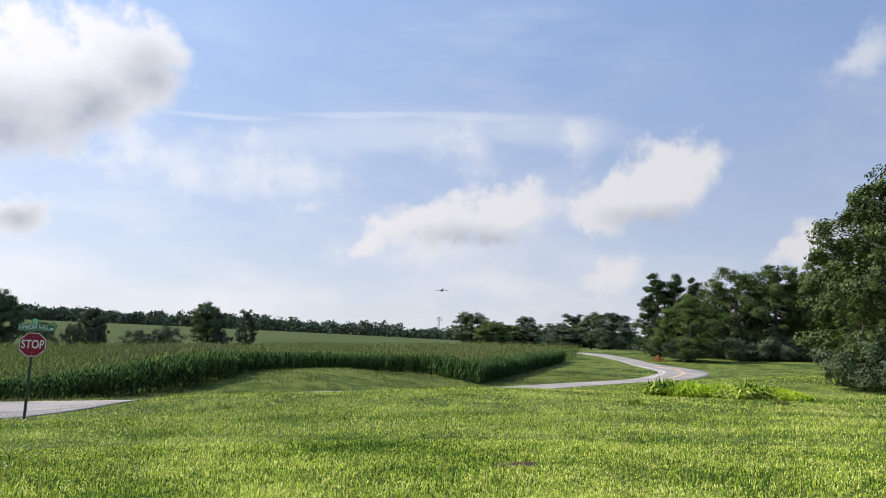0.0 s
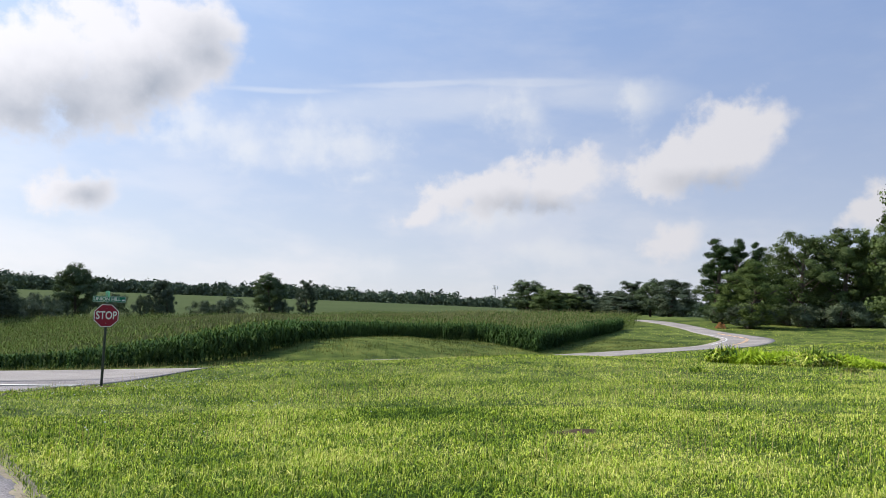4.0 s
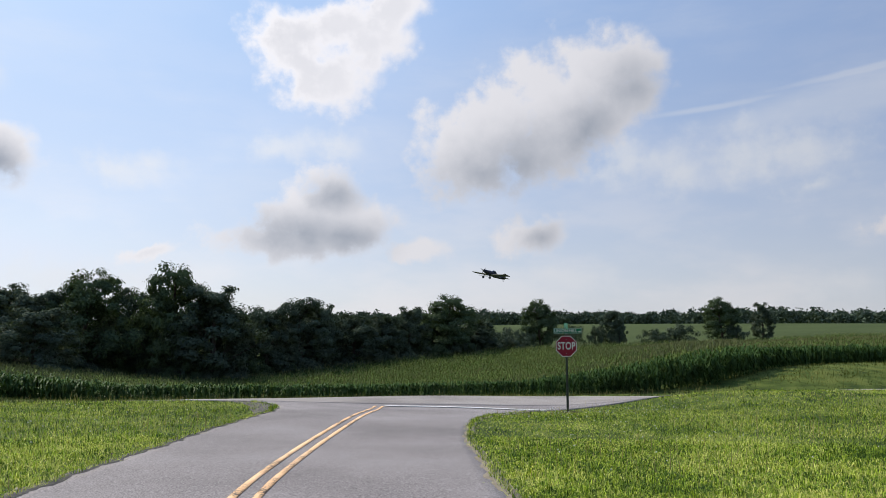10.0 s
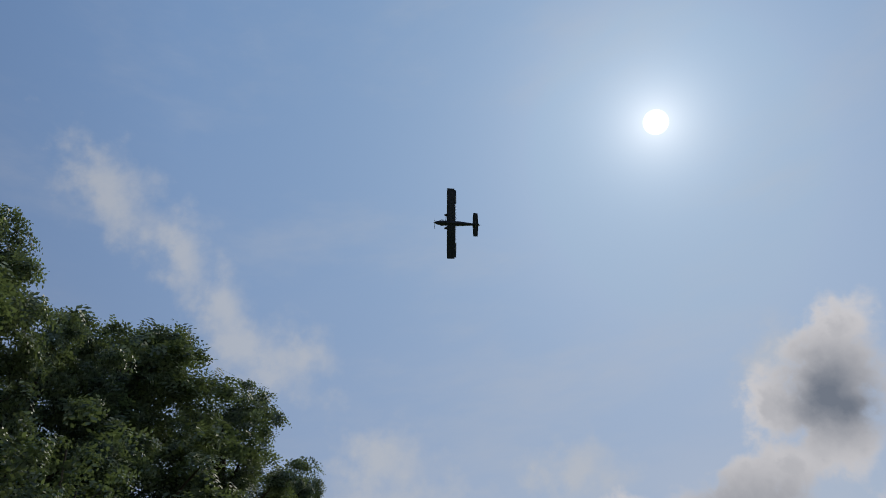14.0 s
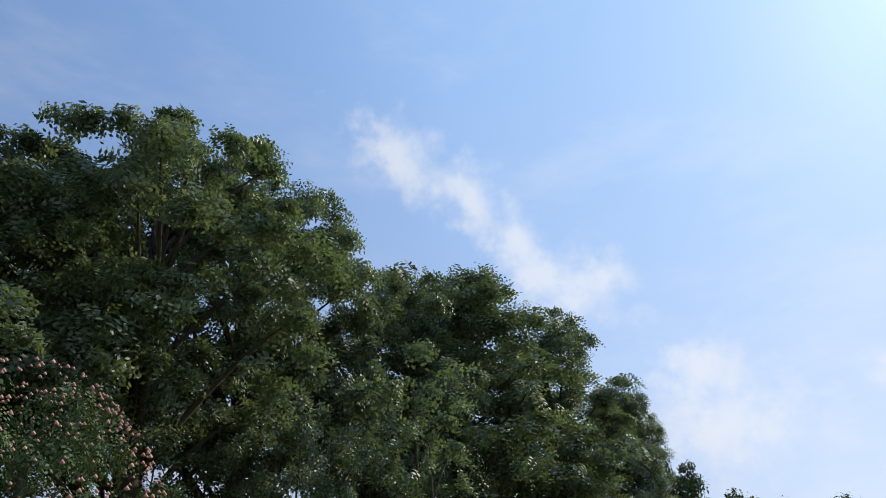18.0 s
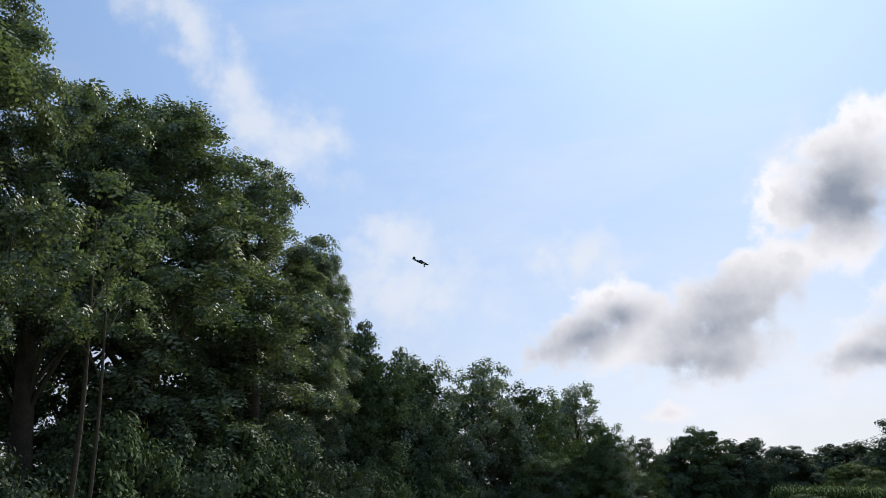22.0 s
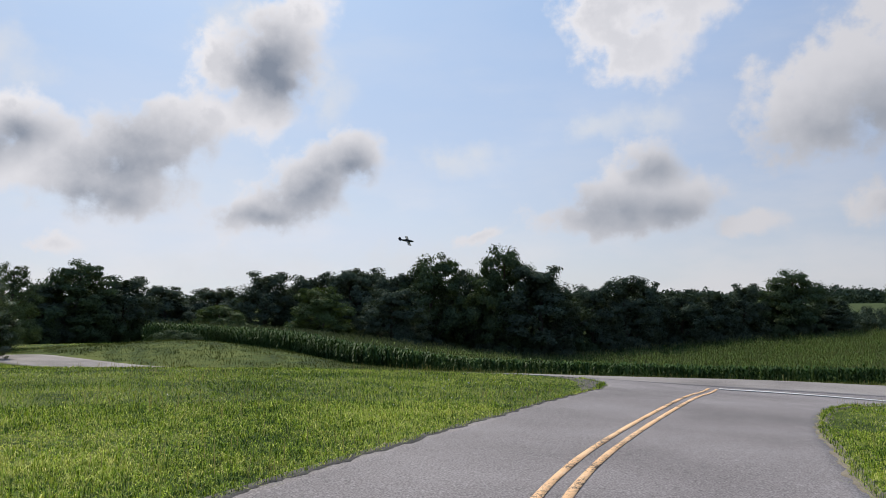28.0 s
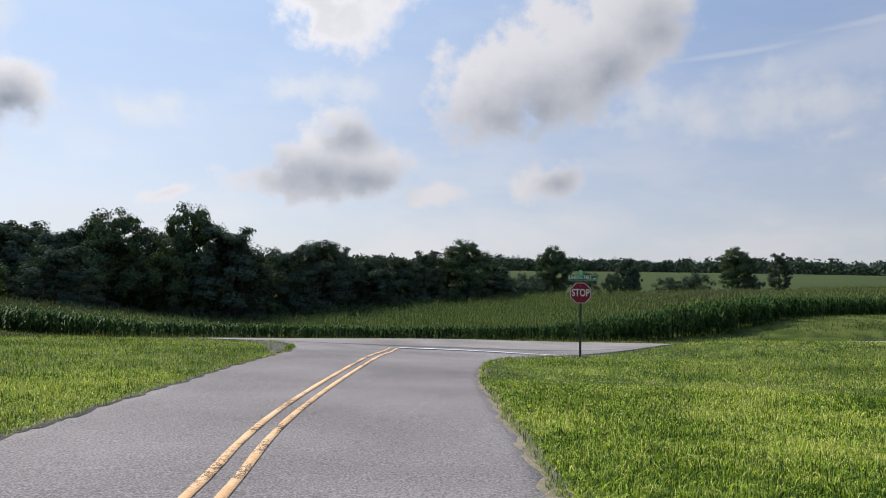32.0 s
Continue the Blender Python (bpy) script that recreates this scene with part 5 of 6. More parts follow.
def build_weeds():
    patch = new("weed_patch")
    for k, (dx, dy, r, h) in enumerate(((-2.6, 0.3, 1.0, 0.95), (-1.3, -0.4, 1.2, 0.8), (0.0, 0.5, 1.3, 0.7), (1.2, -0.2, 1.1, 0.85), (2.4, 0.3, 1.2, 0.6), (3.2, -0.8, 0.8, 0.5), (0.6, -1.1, 0.9, 0.5))):
        g = np.random.default_rng(61 + k)
        n = int(1500 * r * r)
        a, q = g.random(n) * 6.28, np.sqrt(g.random(n))
        c, s = math.cos(radians(-WEED_AZ)), math.sin(radians(-WEED_AZ))
        x, y = WEEDS[0] + dx * c - dy * s + r * q * np.cos(a), WEEDS[1] + dx * s + dy * c + r * q * np.sin(a)
        v, f = blades(x, y, h * (1.05 - 0.5 * q ** 2) * g.uniform(0.4, 1.15, n), g.uniform(0.02, 0.07, n), g, 1.8)
        part("clump", mesh_of("clump", v, f, M_WEED if k % 3 else M_BLADE), None, patch)
    tagged(patch, "bright yellow green patch of leafy weeds in the grass", "weeds")
    for k, (az, d) in enumerate(((-72.0, 10.2), (-43.9, 33), (56, 30), (66, 34))):
        x, y = polar(az, d)
        leafy_clump("weed_clump", x, y, 0.4, 0.35, 240, 0.26, 0.016, M_ROUGH if k % 2 else M_BLADE, "small clump of leafy weeds in the grass", "weeds", 70 + k)


M_STRAW = material("dry_straw", (0.36, 0.30, 0.14), 0.8, 0.3, 0.5, 4, 0, through_light=0.2, per="island")
def wood_margin():
    """Tall browning weeds where the mown grass meets the wood."""
    g = np.random.default_rng(23)
    n = 17000
    az = g.uniform(-86, -66, n)
    d = np.interp(az, [-86, -80, -72, -66], [29, 35, 43, 48]) - 5.0 * g.random(n) ** 1.3
    x, y = d * np.sin(np.radians(az)), d * np.cos(np.radians(az))
    h = g.uniform(0.22, 0.75, n) * (0.55 + 0.45 * np.sin(az * 1.7 + 0.3 * d) ** 2)
    half = g.random(n) < 0.55
    for m, mat, label in ((half, M_BROWNING, "browning tall weeds along the edge of the wood"), (~half, M_ROUGH, "tall green weeds along the edge of the wood")):
        v, f = blades(x[m], y[m], h[m], g.uniform(0.008, 0.02, m.sum()), g, 1.5)
        tagged(new("margin_weeds", mesh_of("margin_weeds", v, f, mat)), label, "weeds", kind="stuff")


M_BROWNING = material("browning_weeds", (0.27, 0.22, 0.14), 0.9, 0.35, 0.6, 12, 0, through_light=0.1, per="island", gloss=0.05)
M_DEAD = material("dead_grass", (0.17, 0.145, 0.12), 0.9, 0.3, 1.5, 12, 0, per="island", gloss=0.05)


def road_edges():
    """Ragged soil, dark on the left for the verge's shadow line too, and overhanging grass where the verges creep over
    the side road.
    """
    g = np.random.default_rng(53)
    ys = np.arange(2.0, 26.5, 0.09)
    for edge, way in ((EDGE_L, 1), (EDGE_R, -1)):
        x = np.interp(ys, EDGE_Y, edge)
        creep = 0.05 + 0.045 * np.sin(ys * 2.3 + way) * np.sin(ys * 0.9) + 0.03 * np.sin(ys * 7.1 + 2 * way) + g.normal(0, 0.016, len(ys))
        a, b = np.stack([x - way * 0.14, ys], 1), np.stack([x + way * np.clip(creep, -0.02, 0.2), ys], 1)
        left, right = (a, b) if way > 0 else (b, a)
        # left strip: dark grit, with the grass edge's shadow line put into its colour
        ribbon("road_edge_soil", left, right, 0.038, M_DARKGRAVEL if way > 0 else M_GRAVEL, "soil and grit, shadow-dark on the left, along the ragged road edge", "soil", skirt=0.03, cols=3, out=0.02)
        n = 9000
        y = g.uniform(2.5, 26, n)
        over = np.interp(y, ys, creep)
        keep = g.random(n) < np.clip(0.25 + over * 5, 0, 1)
        y, over = y[keep], over[keep]
        x = np.interp(y, EDGE_Y, edge) + way * (over * g.uniform(-1.5, 0.9, len(y)) - 0.05)
        w = np.interp(y, [4, 12, 26], [0.004, 0.007, 0.012]) * g.uniform(0.6, 1.3, len(y))
        v, f = blades(x, y, g.uniform(0.05, 0.14, len(y)), w, g, 1.9, land(x, y) + 0.03, 0)
        tagged(new("edge_grass", mesh_of("edge_grass", v, f, M_BLADE)), "grass blades hanging over the edge of the road", "grass", kind="stuff")


build_grass()
road_edges()
rough_bank()
build_weeds()
wood_margin()


# ---- stop sign with street name plates ----
def slab(outline, thick, bevel=0.0):
    """A flat plate in the xz plane, its front at y = 0 and facing -y."""
    bm = bmesh.new()
    vs = [bm.verts.new((x, 0, z)) for x, z in outline]
    f = bm.faces.new(vs)
    if f.normal.y > 0:
        f.normal_flip()
    r = bmesh.ops.extrude_face_region(bm, geom=[f])
    bmesh.ops.translate(bm, verts=[q for q in r["geom"] if isinstance(q, bmesh.types.BMVert)], vec=(0, thick, 0))
    bmesh.ops.recalc_face_normals(bm, faces=bm.faces)
    if bevel:
        bmesh.ops.bevel(bm, geom=bm.edges[:], offset=bevel, segments=1, affect="EDGES")
    return bm


def octagon(r):
    return [(r * math.cos(radians(22.5 + 45 * k)), r * math.sin(radians(22.5 + 45 * k))) for k in range(8)]


def rectangle(w, h, r=0.02, n=4):
    out = []
    for cx, cz, a0 in ((w / 2 - r, h / 2 - r, 0), (-w / 2 + r, h / 2 - r, 90), (-w / 2 + r, -h / 2 + r, 180), (w / 2 - r, -h / 2 + r, 270)):
        out += [(cx + r * math.cos(radians(a0 + 90 * k / n)), cz + r * math.sin(radians(a0 + 90 * k / n))) for k in range(n + 1)]
    return out


def ring_plate(outer, inner, thick):
    bm = bmesh.new()
    n = len(outer)
    rows = [[bm.verts.new((x, y, z)) for x, z in line] for line, y in ((outer, 0), (inner, 0), (inner, thick), (outer, thick))]
    for a in range(4):
        for k in range(n):
            bm.faces.new((rows[a][k], rows[a][(k + 1) % n], rows[(a + 1) % 4][(k + 1) % n], rows[(a + 1) % 4][k]))
    bmesh.ops.recalc_face_normals(bm, faces=bm.faces)
    return bm


def lettering(text, size, mat, parent, at, spread=1.0, squeeze=1.0, name="lettering", turn=0):
    cu = bpy.data.curves.new(name, "FONT")
    cu.body, cu.size, cu.align_x, cu.align_y, cu.extrude, cu.space_character = text, size, "CENTER", "CENTER", 0.001, spread
    cu.offset = size * 0.018
    tmp = new("tmp", cu)
    dg = bpy.context.evaluated_depsgraph_get()
    me = bpy.data.meshes.new_from_object(tmp.evaluated_get(dg))
    bpy.data.objects.remove(tmp)
    me.materials.clear()
    me.materials.append(mat)
    ob = part(name, me, mat, parent)
    ob.matrix_basis = Matrix.Translation(at) @ pose(0, 0, 0, 90, 0, turn) @ Matrix.Diagonal((squeeze, 1, 1, 1))
    return ob


def channel_post(height, mat):
    """A U-channel steel post with a row of punched marks."""
    bm = bmesh.new()
    prof = [(-0.042, 0.0), (-0.026, 0.0), (-0.017, 0.030), (0.017, 0.030), (0.026, 0.0), (0.042, 0.0), (0.042, 0.004), (0.029, 0.004), (0.020, 0.035), (-0.020, 0.035), (-0.029, 0.004), (-0.042, 0.004)]
    lo = [bm.verts.new((x, y, -0.4)) for x, y in prof]
    hi = [bm.verts.new((x, y, height)) for x, y in prof]
    n = len(prof)
    for k in range(n):
        bm.faces.new((lo[k], lo[(k + 1) % n], hi[(k + 1) % n], hi[k]))
    bm.faces.new(hi)
    bmesh.ops.recalc_face_normals(bm, faces=bm.faces)
    return bm


def disc(r, t, n=12):
    return slab([(r * math.cos(2 * math.pi * k / n), r * math.sin(2 * math.pi * k / n)) for k in range(n)], t)


def build_stop_sign():
    x, y = 5.05, 25.85
    base = new("stop_sign")
    part("post", channel_post(2.92, M_POST), M_POST, base, "dull galvanised steel post")
    plate = part("sign_plate", slab(octagon(0.381 / math.cos(radians(22.5))), 0.004), M_RED, base, "red octagonal plate")
    plate.location = (0, -0.012, 2.40)
    part("border", ring_plate(octagon(0.372 / math.cos(radians(22.5))), octagon(0.350 / math.cos(radians(22.5))), 0.002), M_SIGNWHITE, plate, "white border").location = (0, -0.003, 0)
    lettering("STOP", 0.37, M_SIGNWHITE, plate, (0, -0.003, 0.0), 1.04, 0.70)
    for dz in (-0.25, 0.25):
        part("bolt", disc(0.012, 0.01), M_STEEL, plate).location = (0, -0.009, dz)
    for turn, z, word in ((4, 2.95, "UNION HILL"), (93, 3.12, "")):
        blade = part("name_plate", slab(rectangle(1.02, 0.20), 0.004), M_GREEN, base, "green street name plate")
        blade.matrix_basis = pose(0.06 if word else 0, -0.004, z, 0, 0, turn)
        if word:
            part("border", ring_plate(rectangle(1.0, 0.18), rectangle(0.985, 0.165), 0.002), M_SIGNWHITE, blade).location = (0, -0.003, 0)
            lettering(word, 0.165, M_SIGNWHITE, blade, (-0.07, -0.003, 0), 1.0, 0.9)
            part("small_word", slab(rectangle(0.09, 0.05, 0.01), 0.001), M_SIGNWHITE, blade).location = (0.43, -0.003, -0.03)
        else:
            for q in (-0.28, 0.0, 0.26):
                part("word_bar", slab(rectangle(0.2, 0.09, 0.01), 0.001), M_SIGNWHITE, blade).location = (q, -0.003, 0)
    bracket = part("bracket", slab(rectangle(0.07, 0.34, 0.01), 0.03), M_STEEL, base)
    bracket.location = (0, 0.002, 3.0)
    base.matrix_basis = pose(x, y, float(land(x, y)) - 0.05, 0.6, -0.5, -7)
    tagged(base, "red stop sign with green street name plates on a steel post", "stop sign")


# soil brown, deepened to stand in for the shadow in the lawn's hollow
M_SOIL = material("soil_with_hollow_shade", (0.075, 0.052, 0.035), 0.95, 0.45, 3, 30, 0.8, gloss=0.05)
M_CHIPS = material("pale_gravel_chips", (0.34, 0.29, 0.23), 0.95, 0.4, 3, 30, 0.5, gloss=0.1, per="island")
M_STALK = material("green_stalks", (0.10, 0.135, 0.05), 0.8, 0.3, 1.5, 12, 0, per="island", gloss=0.05)


def build_verge_things():
    # a bare steel post at the road's edge
    px, py = polar(-108.0, 6.1)
    p = new("steel_post")
    part("post", channel_post(2.47, M_STEEL), M_STEEL, p)
    for k in range(3):
        part("bolt", disc(0.012, 0.012, 8), M_STEEL, p).location = (0, -0.008, 2.35 - 0.12 * k)
    p.matrix_basis = pose(px, py, float(land(px, py)), 1.5, 1.0, 60)
    tagged(p, "bare galvanised steel post standing at the edge of the road", "post")
    # a rust-red wooden stake behind a tuft of dead grass
    sx, sy = polar(-75.3, 11.8)
    s = new("marker_stake")
    bm = bmesh.new()
    bmesh.ops.create_cube(bm, size=1)
    bmesh.ops.scale(bm, vec=(0.075, 0.075, 1.3), verts=bm.verts)
    bmesh.ops.translate(bm, vec=(0, 0, 0.35), verts=bm.verts)
    bmesh.ops.bevel(bm, geom=bm.edges[:], offset=0.008, segments=2, affect="EDGES")
    part("stake", bm, M_STAKE, s)
    bm = bmesh.new()
    bmesh.ops.create_cube(bm, size=1)
    bmesh.ops.scale(bm, vec=(0.08, 0.08, 0.12), verts=bm.verts)
    bmesh.ops.bevel(bm, geom=bm.edges[:], offset=0.01, segments=2, affect="EDGES")
    part("cap", bm, M_STAKE, s).location = (0, 0, 0.96)
    s.matrix_basis = pose(sx, sy, float(land(sx, sy)), 1.5, -1, 20)
    tagged(s, "rust red marker stake in the grass beside dead stalks", "stake")
    cx, cy = polar(-77.5, 11.0)
    leafy_clump("dead_grass_tuft", cx, cy, 0.75, 0.95, 4200, 0.86, 0.006, M_DEAD, "tangled grey tuft of dead grass round a stake", "dead grass", 91, 1.6)
    dx, dy = polar(-74.9, 11.3)
    leafy_clump("tall_stalk_clump", dx, dy, 0.55, 0.5, 420, 1.05, 0.0045, M_STALK, "tall thin dark green stalks beside the stake", "weeds", 92, 0.5)
    # two weathered white rails lying low in the grass
    for k, (az, d, up) in enumerate(((-83.2, 9.2, 0.36), (-83.4, 9.9, 0.42))):
        rx, ry = polar(az, d)
        bm = bmesh.new()
        bmesh.ops.create_cube(bm, size=1)
        bmesh.ops.scale(bm, vec=(1.6, 0.09, 0.05), verts=bm.verts)
        bmesh.ops.bevel(bm, geom=bm.edges[:], offset=0.008, segments=2, affect="EDGES")
        r = new("low_rail")
        part("board", bm, M_WHITE, r)
        for q in (-0.7, 0.7):
            bm = bmesh.new()
            bmesh.ops.create_cube(bm, size=1)
            bmesh.ops.scale(bm, vec=(0.09, 0.09, up + 0.3), verts=bm.verts)
            bmesh.ops.translate(bm, vec=(q, 0.05, -(up + 0.3) / 2), verts=bm.verts)
            part("leg", bm, M_WHITE, r)
        r.matrix_basis = pose(rx, ry, float(land(rx, ry)) + up, 0, 0, -az * 1.0 + 4 * k)
        tagged(r, "low weathered white board rail in the grass", "rail", "low rails")
    # dark asphalt crumbs and gravel at the torn edges of the side road
    g = np.random.default_rng(17)
    ys = g.uniform(2, 27, 2600)
    left = g.random(2600) < 0.45
    xs = np.where(left, np.interp(ys, EDGE_Y, EDGE_L) - np.abs(g.normal(0, 0.12, 2600)), np.interp(ys, EDGE_Y, EDGE_R) + np.abs(g.normal(0, 0.10, 2600)))
    c = np.stack([xs, ys, land(xs, ys) + 0.015], 1)
    s = g.uniform(0.005, 0.022, (2600, 1)) * (1 + 1.2 * (g.random((2600, 1)) < 0.05))
    o = np.array([(1, 0, 0), (0, 1, 0), (-1, 0, 0), (0, -1, 0), (0, 0, 0.8), (0, 0, -0.8)])
    v = (c[:, None] + o[None] * s[:, None] * g.uniform(0.6, 1.4, (2600, 6, 3))).reshape(-1, 3)
    q = np.array([(0, 1, 4), (1, 2, 4), (2, 3, 4), (3, 0, 4), (1, 0, 5), (2, 1, 5), (3, 2, 5), (0, 3, 5)])
    tagged(new("edge_gravel", mesh_of("edge_gravel", v, (np.arange(2600)[:, None, None] * 6 + q[None]).reshape(-1, 3), M_CHIPS)), "loose grey gravel and asphalt crumbs along the road edge", "gravel", kind="stuff")
    # bare soil: the worn hollow in the lawn, its shadow put into the dark brown, and round the foot of the sign
    for bx, by, br in BARE:
        k = np.arange(28) * 2 * np.pi / 28
        rr = br * (1 + 0.2 * np.sin(3 * k) + 0.12 * np.sin(7 * k + 1))
        ringx, ringy = bx + rr * np.cos(k), by + rr * np.sin(k) * 0.65
        v = np.vstack([np.stack([ringx, ringy, land(ringx, ringy) + 0.006], 1), np.stack([bx + (ringx - bx) * 0.6, by + (ringy - by) * 0.6, land(ringx, ringy) + 0.02], 1), [[bx, by, float(land(bx, by)) + 0.025]]])
        i = np.arange(28)
        j = (i + 1) % 28
        f = np.vstack([np.stack([i, j, j + 28], 1), np.stack([i, j + 28, i + 28], 1), np.stack([i + 28, j + 28, np.full(28, 56)], 1)])
        tagged(new("bare_soil", mesh_of("bare_soil", v, f, M_SOIL, True)), "small patch of bare soil, darkened like a shaded hollow, in the grass", "soil", kind="structure")


M_POST = material("dull_green_steel", (0.09, 0.10, 0.085), 0.6, 0.25, 6, 60, 0.1, metal=0.4)
M_STAKE = material("rust_red_wood", (0.22, 0.055, 0.03), 0.85, 0.3, 6, 40, 0.4)
def build_log_pile():
    """Sawn logs left under the trees at the bend."""
    g = np.random.default_rng(51)
    pile = new("log_pile")
    for k, (dx, dz) in enumerate(((-0.9, 0.3), (-0.3, 0.3), (0.35, 0.3), (0.95, 0.3), (-0.6, 0.8), (0.05, 0.8), (0.65, 0.8), (-0.2, 1.25))):
        r = g.uniform(0.24, 0.33)
        v, f = tube([(dx, -1.2 + g.normal(0, 0.15), dz), (dx + 0.03, 0, dz + 0.02), (dx, 1.2 + g.normal(0, 0.15), dz)], [r, r * 1.05, r], 10)
        v = np.vstack([v, v[:10].mean(0), v[-10:].mean(0)])
        caps = np.array([[q, (q + 1) % 10, 30, 30] for q in range(10)] + [[20 + q, 20 + (q + 1) % 10, 31, 31] for q in range(10)])
        bm = bmesh.new()
        vs = [bm.verts.new(q) for q in v]
        for q in np.vstack([f, caps]):
            bm.faces.new([vs[i] for i in dict.fromkeys(q.tolist())])
        part("log", bm, M_LOG, pile)
    x, y = polar(57.5, 112)
    pile.matrix_basis = pose(x, y, float(land(x, y)) - 0.05, 0, 0, -60) @ Matrix.Scale(0.62, 4)
    tagged(pile, "pile of orange brown sawn logs under the trees", "log pile")


M_LOG = material("sawn_orange_wood", (0.36, 0.17, 0.06), 0.85, 0.35, 2, 20, 0.4)
build_stop_sign()
build_verge_things()
build_log_pile()


# ---- crop duster: nose along +y, right wing along +x ----
def loft(rings, n=14):
    """A hull through rings of (y, x, z, half-width, half-height)."""
    bm = bmesh.new()
    rows = []
    for y, x, z, w, h in rings:
        rows.append([bm.verts.new((x + w * abs(math.cos(a)) ** 0.8 * math.copysign(1, math.cos(a)), y, z + h * abs(math.sin(a)) ** 0.8 * math.copysign(1, math.sin(a)))) for a in [2 * math.pi * k / n for k in range(n)]])
    for a, b in zip(rows, rows[1:]):
        for k in range(n):
            bm.faces.new((a[k], a[(k + 1) % n], b[(k + 1) % n], b[k]))
    bm.faces.new(rows[0][::-1])
    bm.faces.new(rows[-1])
    bmesh.ops.recalc_face_normals(bm, faces=bm.faces)
    for f in bm.faces:
        f.smooth = True
    return bm


def wing(root, tip, chord0, chord1, thick, up=0.0):
    """An aerofoil slab from root to tip along x, leading edge forward."""
    bm = bmesh.new()
    prof = [(0.5, 0.0), (0.42, 0.5), (0.22, 0.75), (-0.15, 0.55), (-0.5, 0.05), (-0.5, -0.05), (-0.15, -0.35), (0.25, -0.45), (0.42, -0.3)]
    rows = []
    for k in range(7):
        t = k / 6
        c, th = chord0 + (chord1 - chord0) * t, thick * (1 - 0.35 * t)
        if k == 6:
            c, th = c * 0.93, th * 0.5
        rows.append([bm.verts.new((root + (tip - root) * t, y * c, z * th + up * t)) for y, z in prof])
    n = len(prof)
    for a, b in zip(rows, rows[1:]):
        for k in range(n):
            bm.faces.new((a[k], a[(k + 1) % n], b[(k + 1) % n], b[k]))
    bm.faces.new(rows[0])
    bm.faces.new(rows[-1][::-1])
    bmesh.ops.recalc_face_normals(bm, faces=bm.faces)
    return bm


def rod(points, r, sides=8):
    v, f = tube(points, [r] * len(points), sides)
    bm = bmesh.new()
    vs = [bm.verts.new(q) for q in v]
    for q in f:
        bm.faces.new([vs[k] for k in q])
    return bm


def wheel(r, w):
    bm = bmesh.new()
    prof = [(0.45 * r, -0.5 * w), (0.85 * r, -0.5 * w), (r, -0.25 * w), (r, 0.25 * w), (0.85 * r, 0.5 * w), (0.45 * r, 0.5 * w)]
    rows = [[bm.verts.new((x, q * math.cos(a), q * math.sin(a))) for q, x in prof] for a in [2 * math.pi * k / 16 for k in range(16)]]
    for k in range(16):
        for j in range(len(prof)):
            bm.faces.new((rows[k][j], rows[k][(j + 1) % len(prof)], rows[(k + 1) % 16][(j + 1) % len(prof)], rows[(k + 1) % 16][j]))
    bmesh.ops.recalc_face_normals(bm, faces=bm.faces)
    return bm


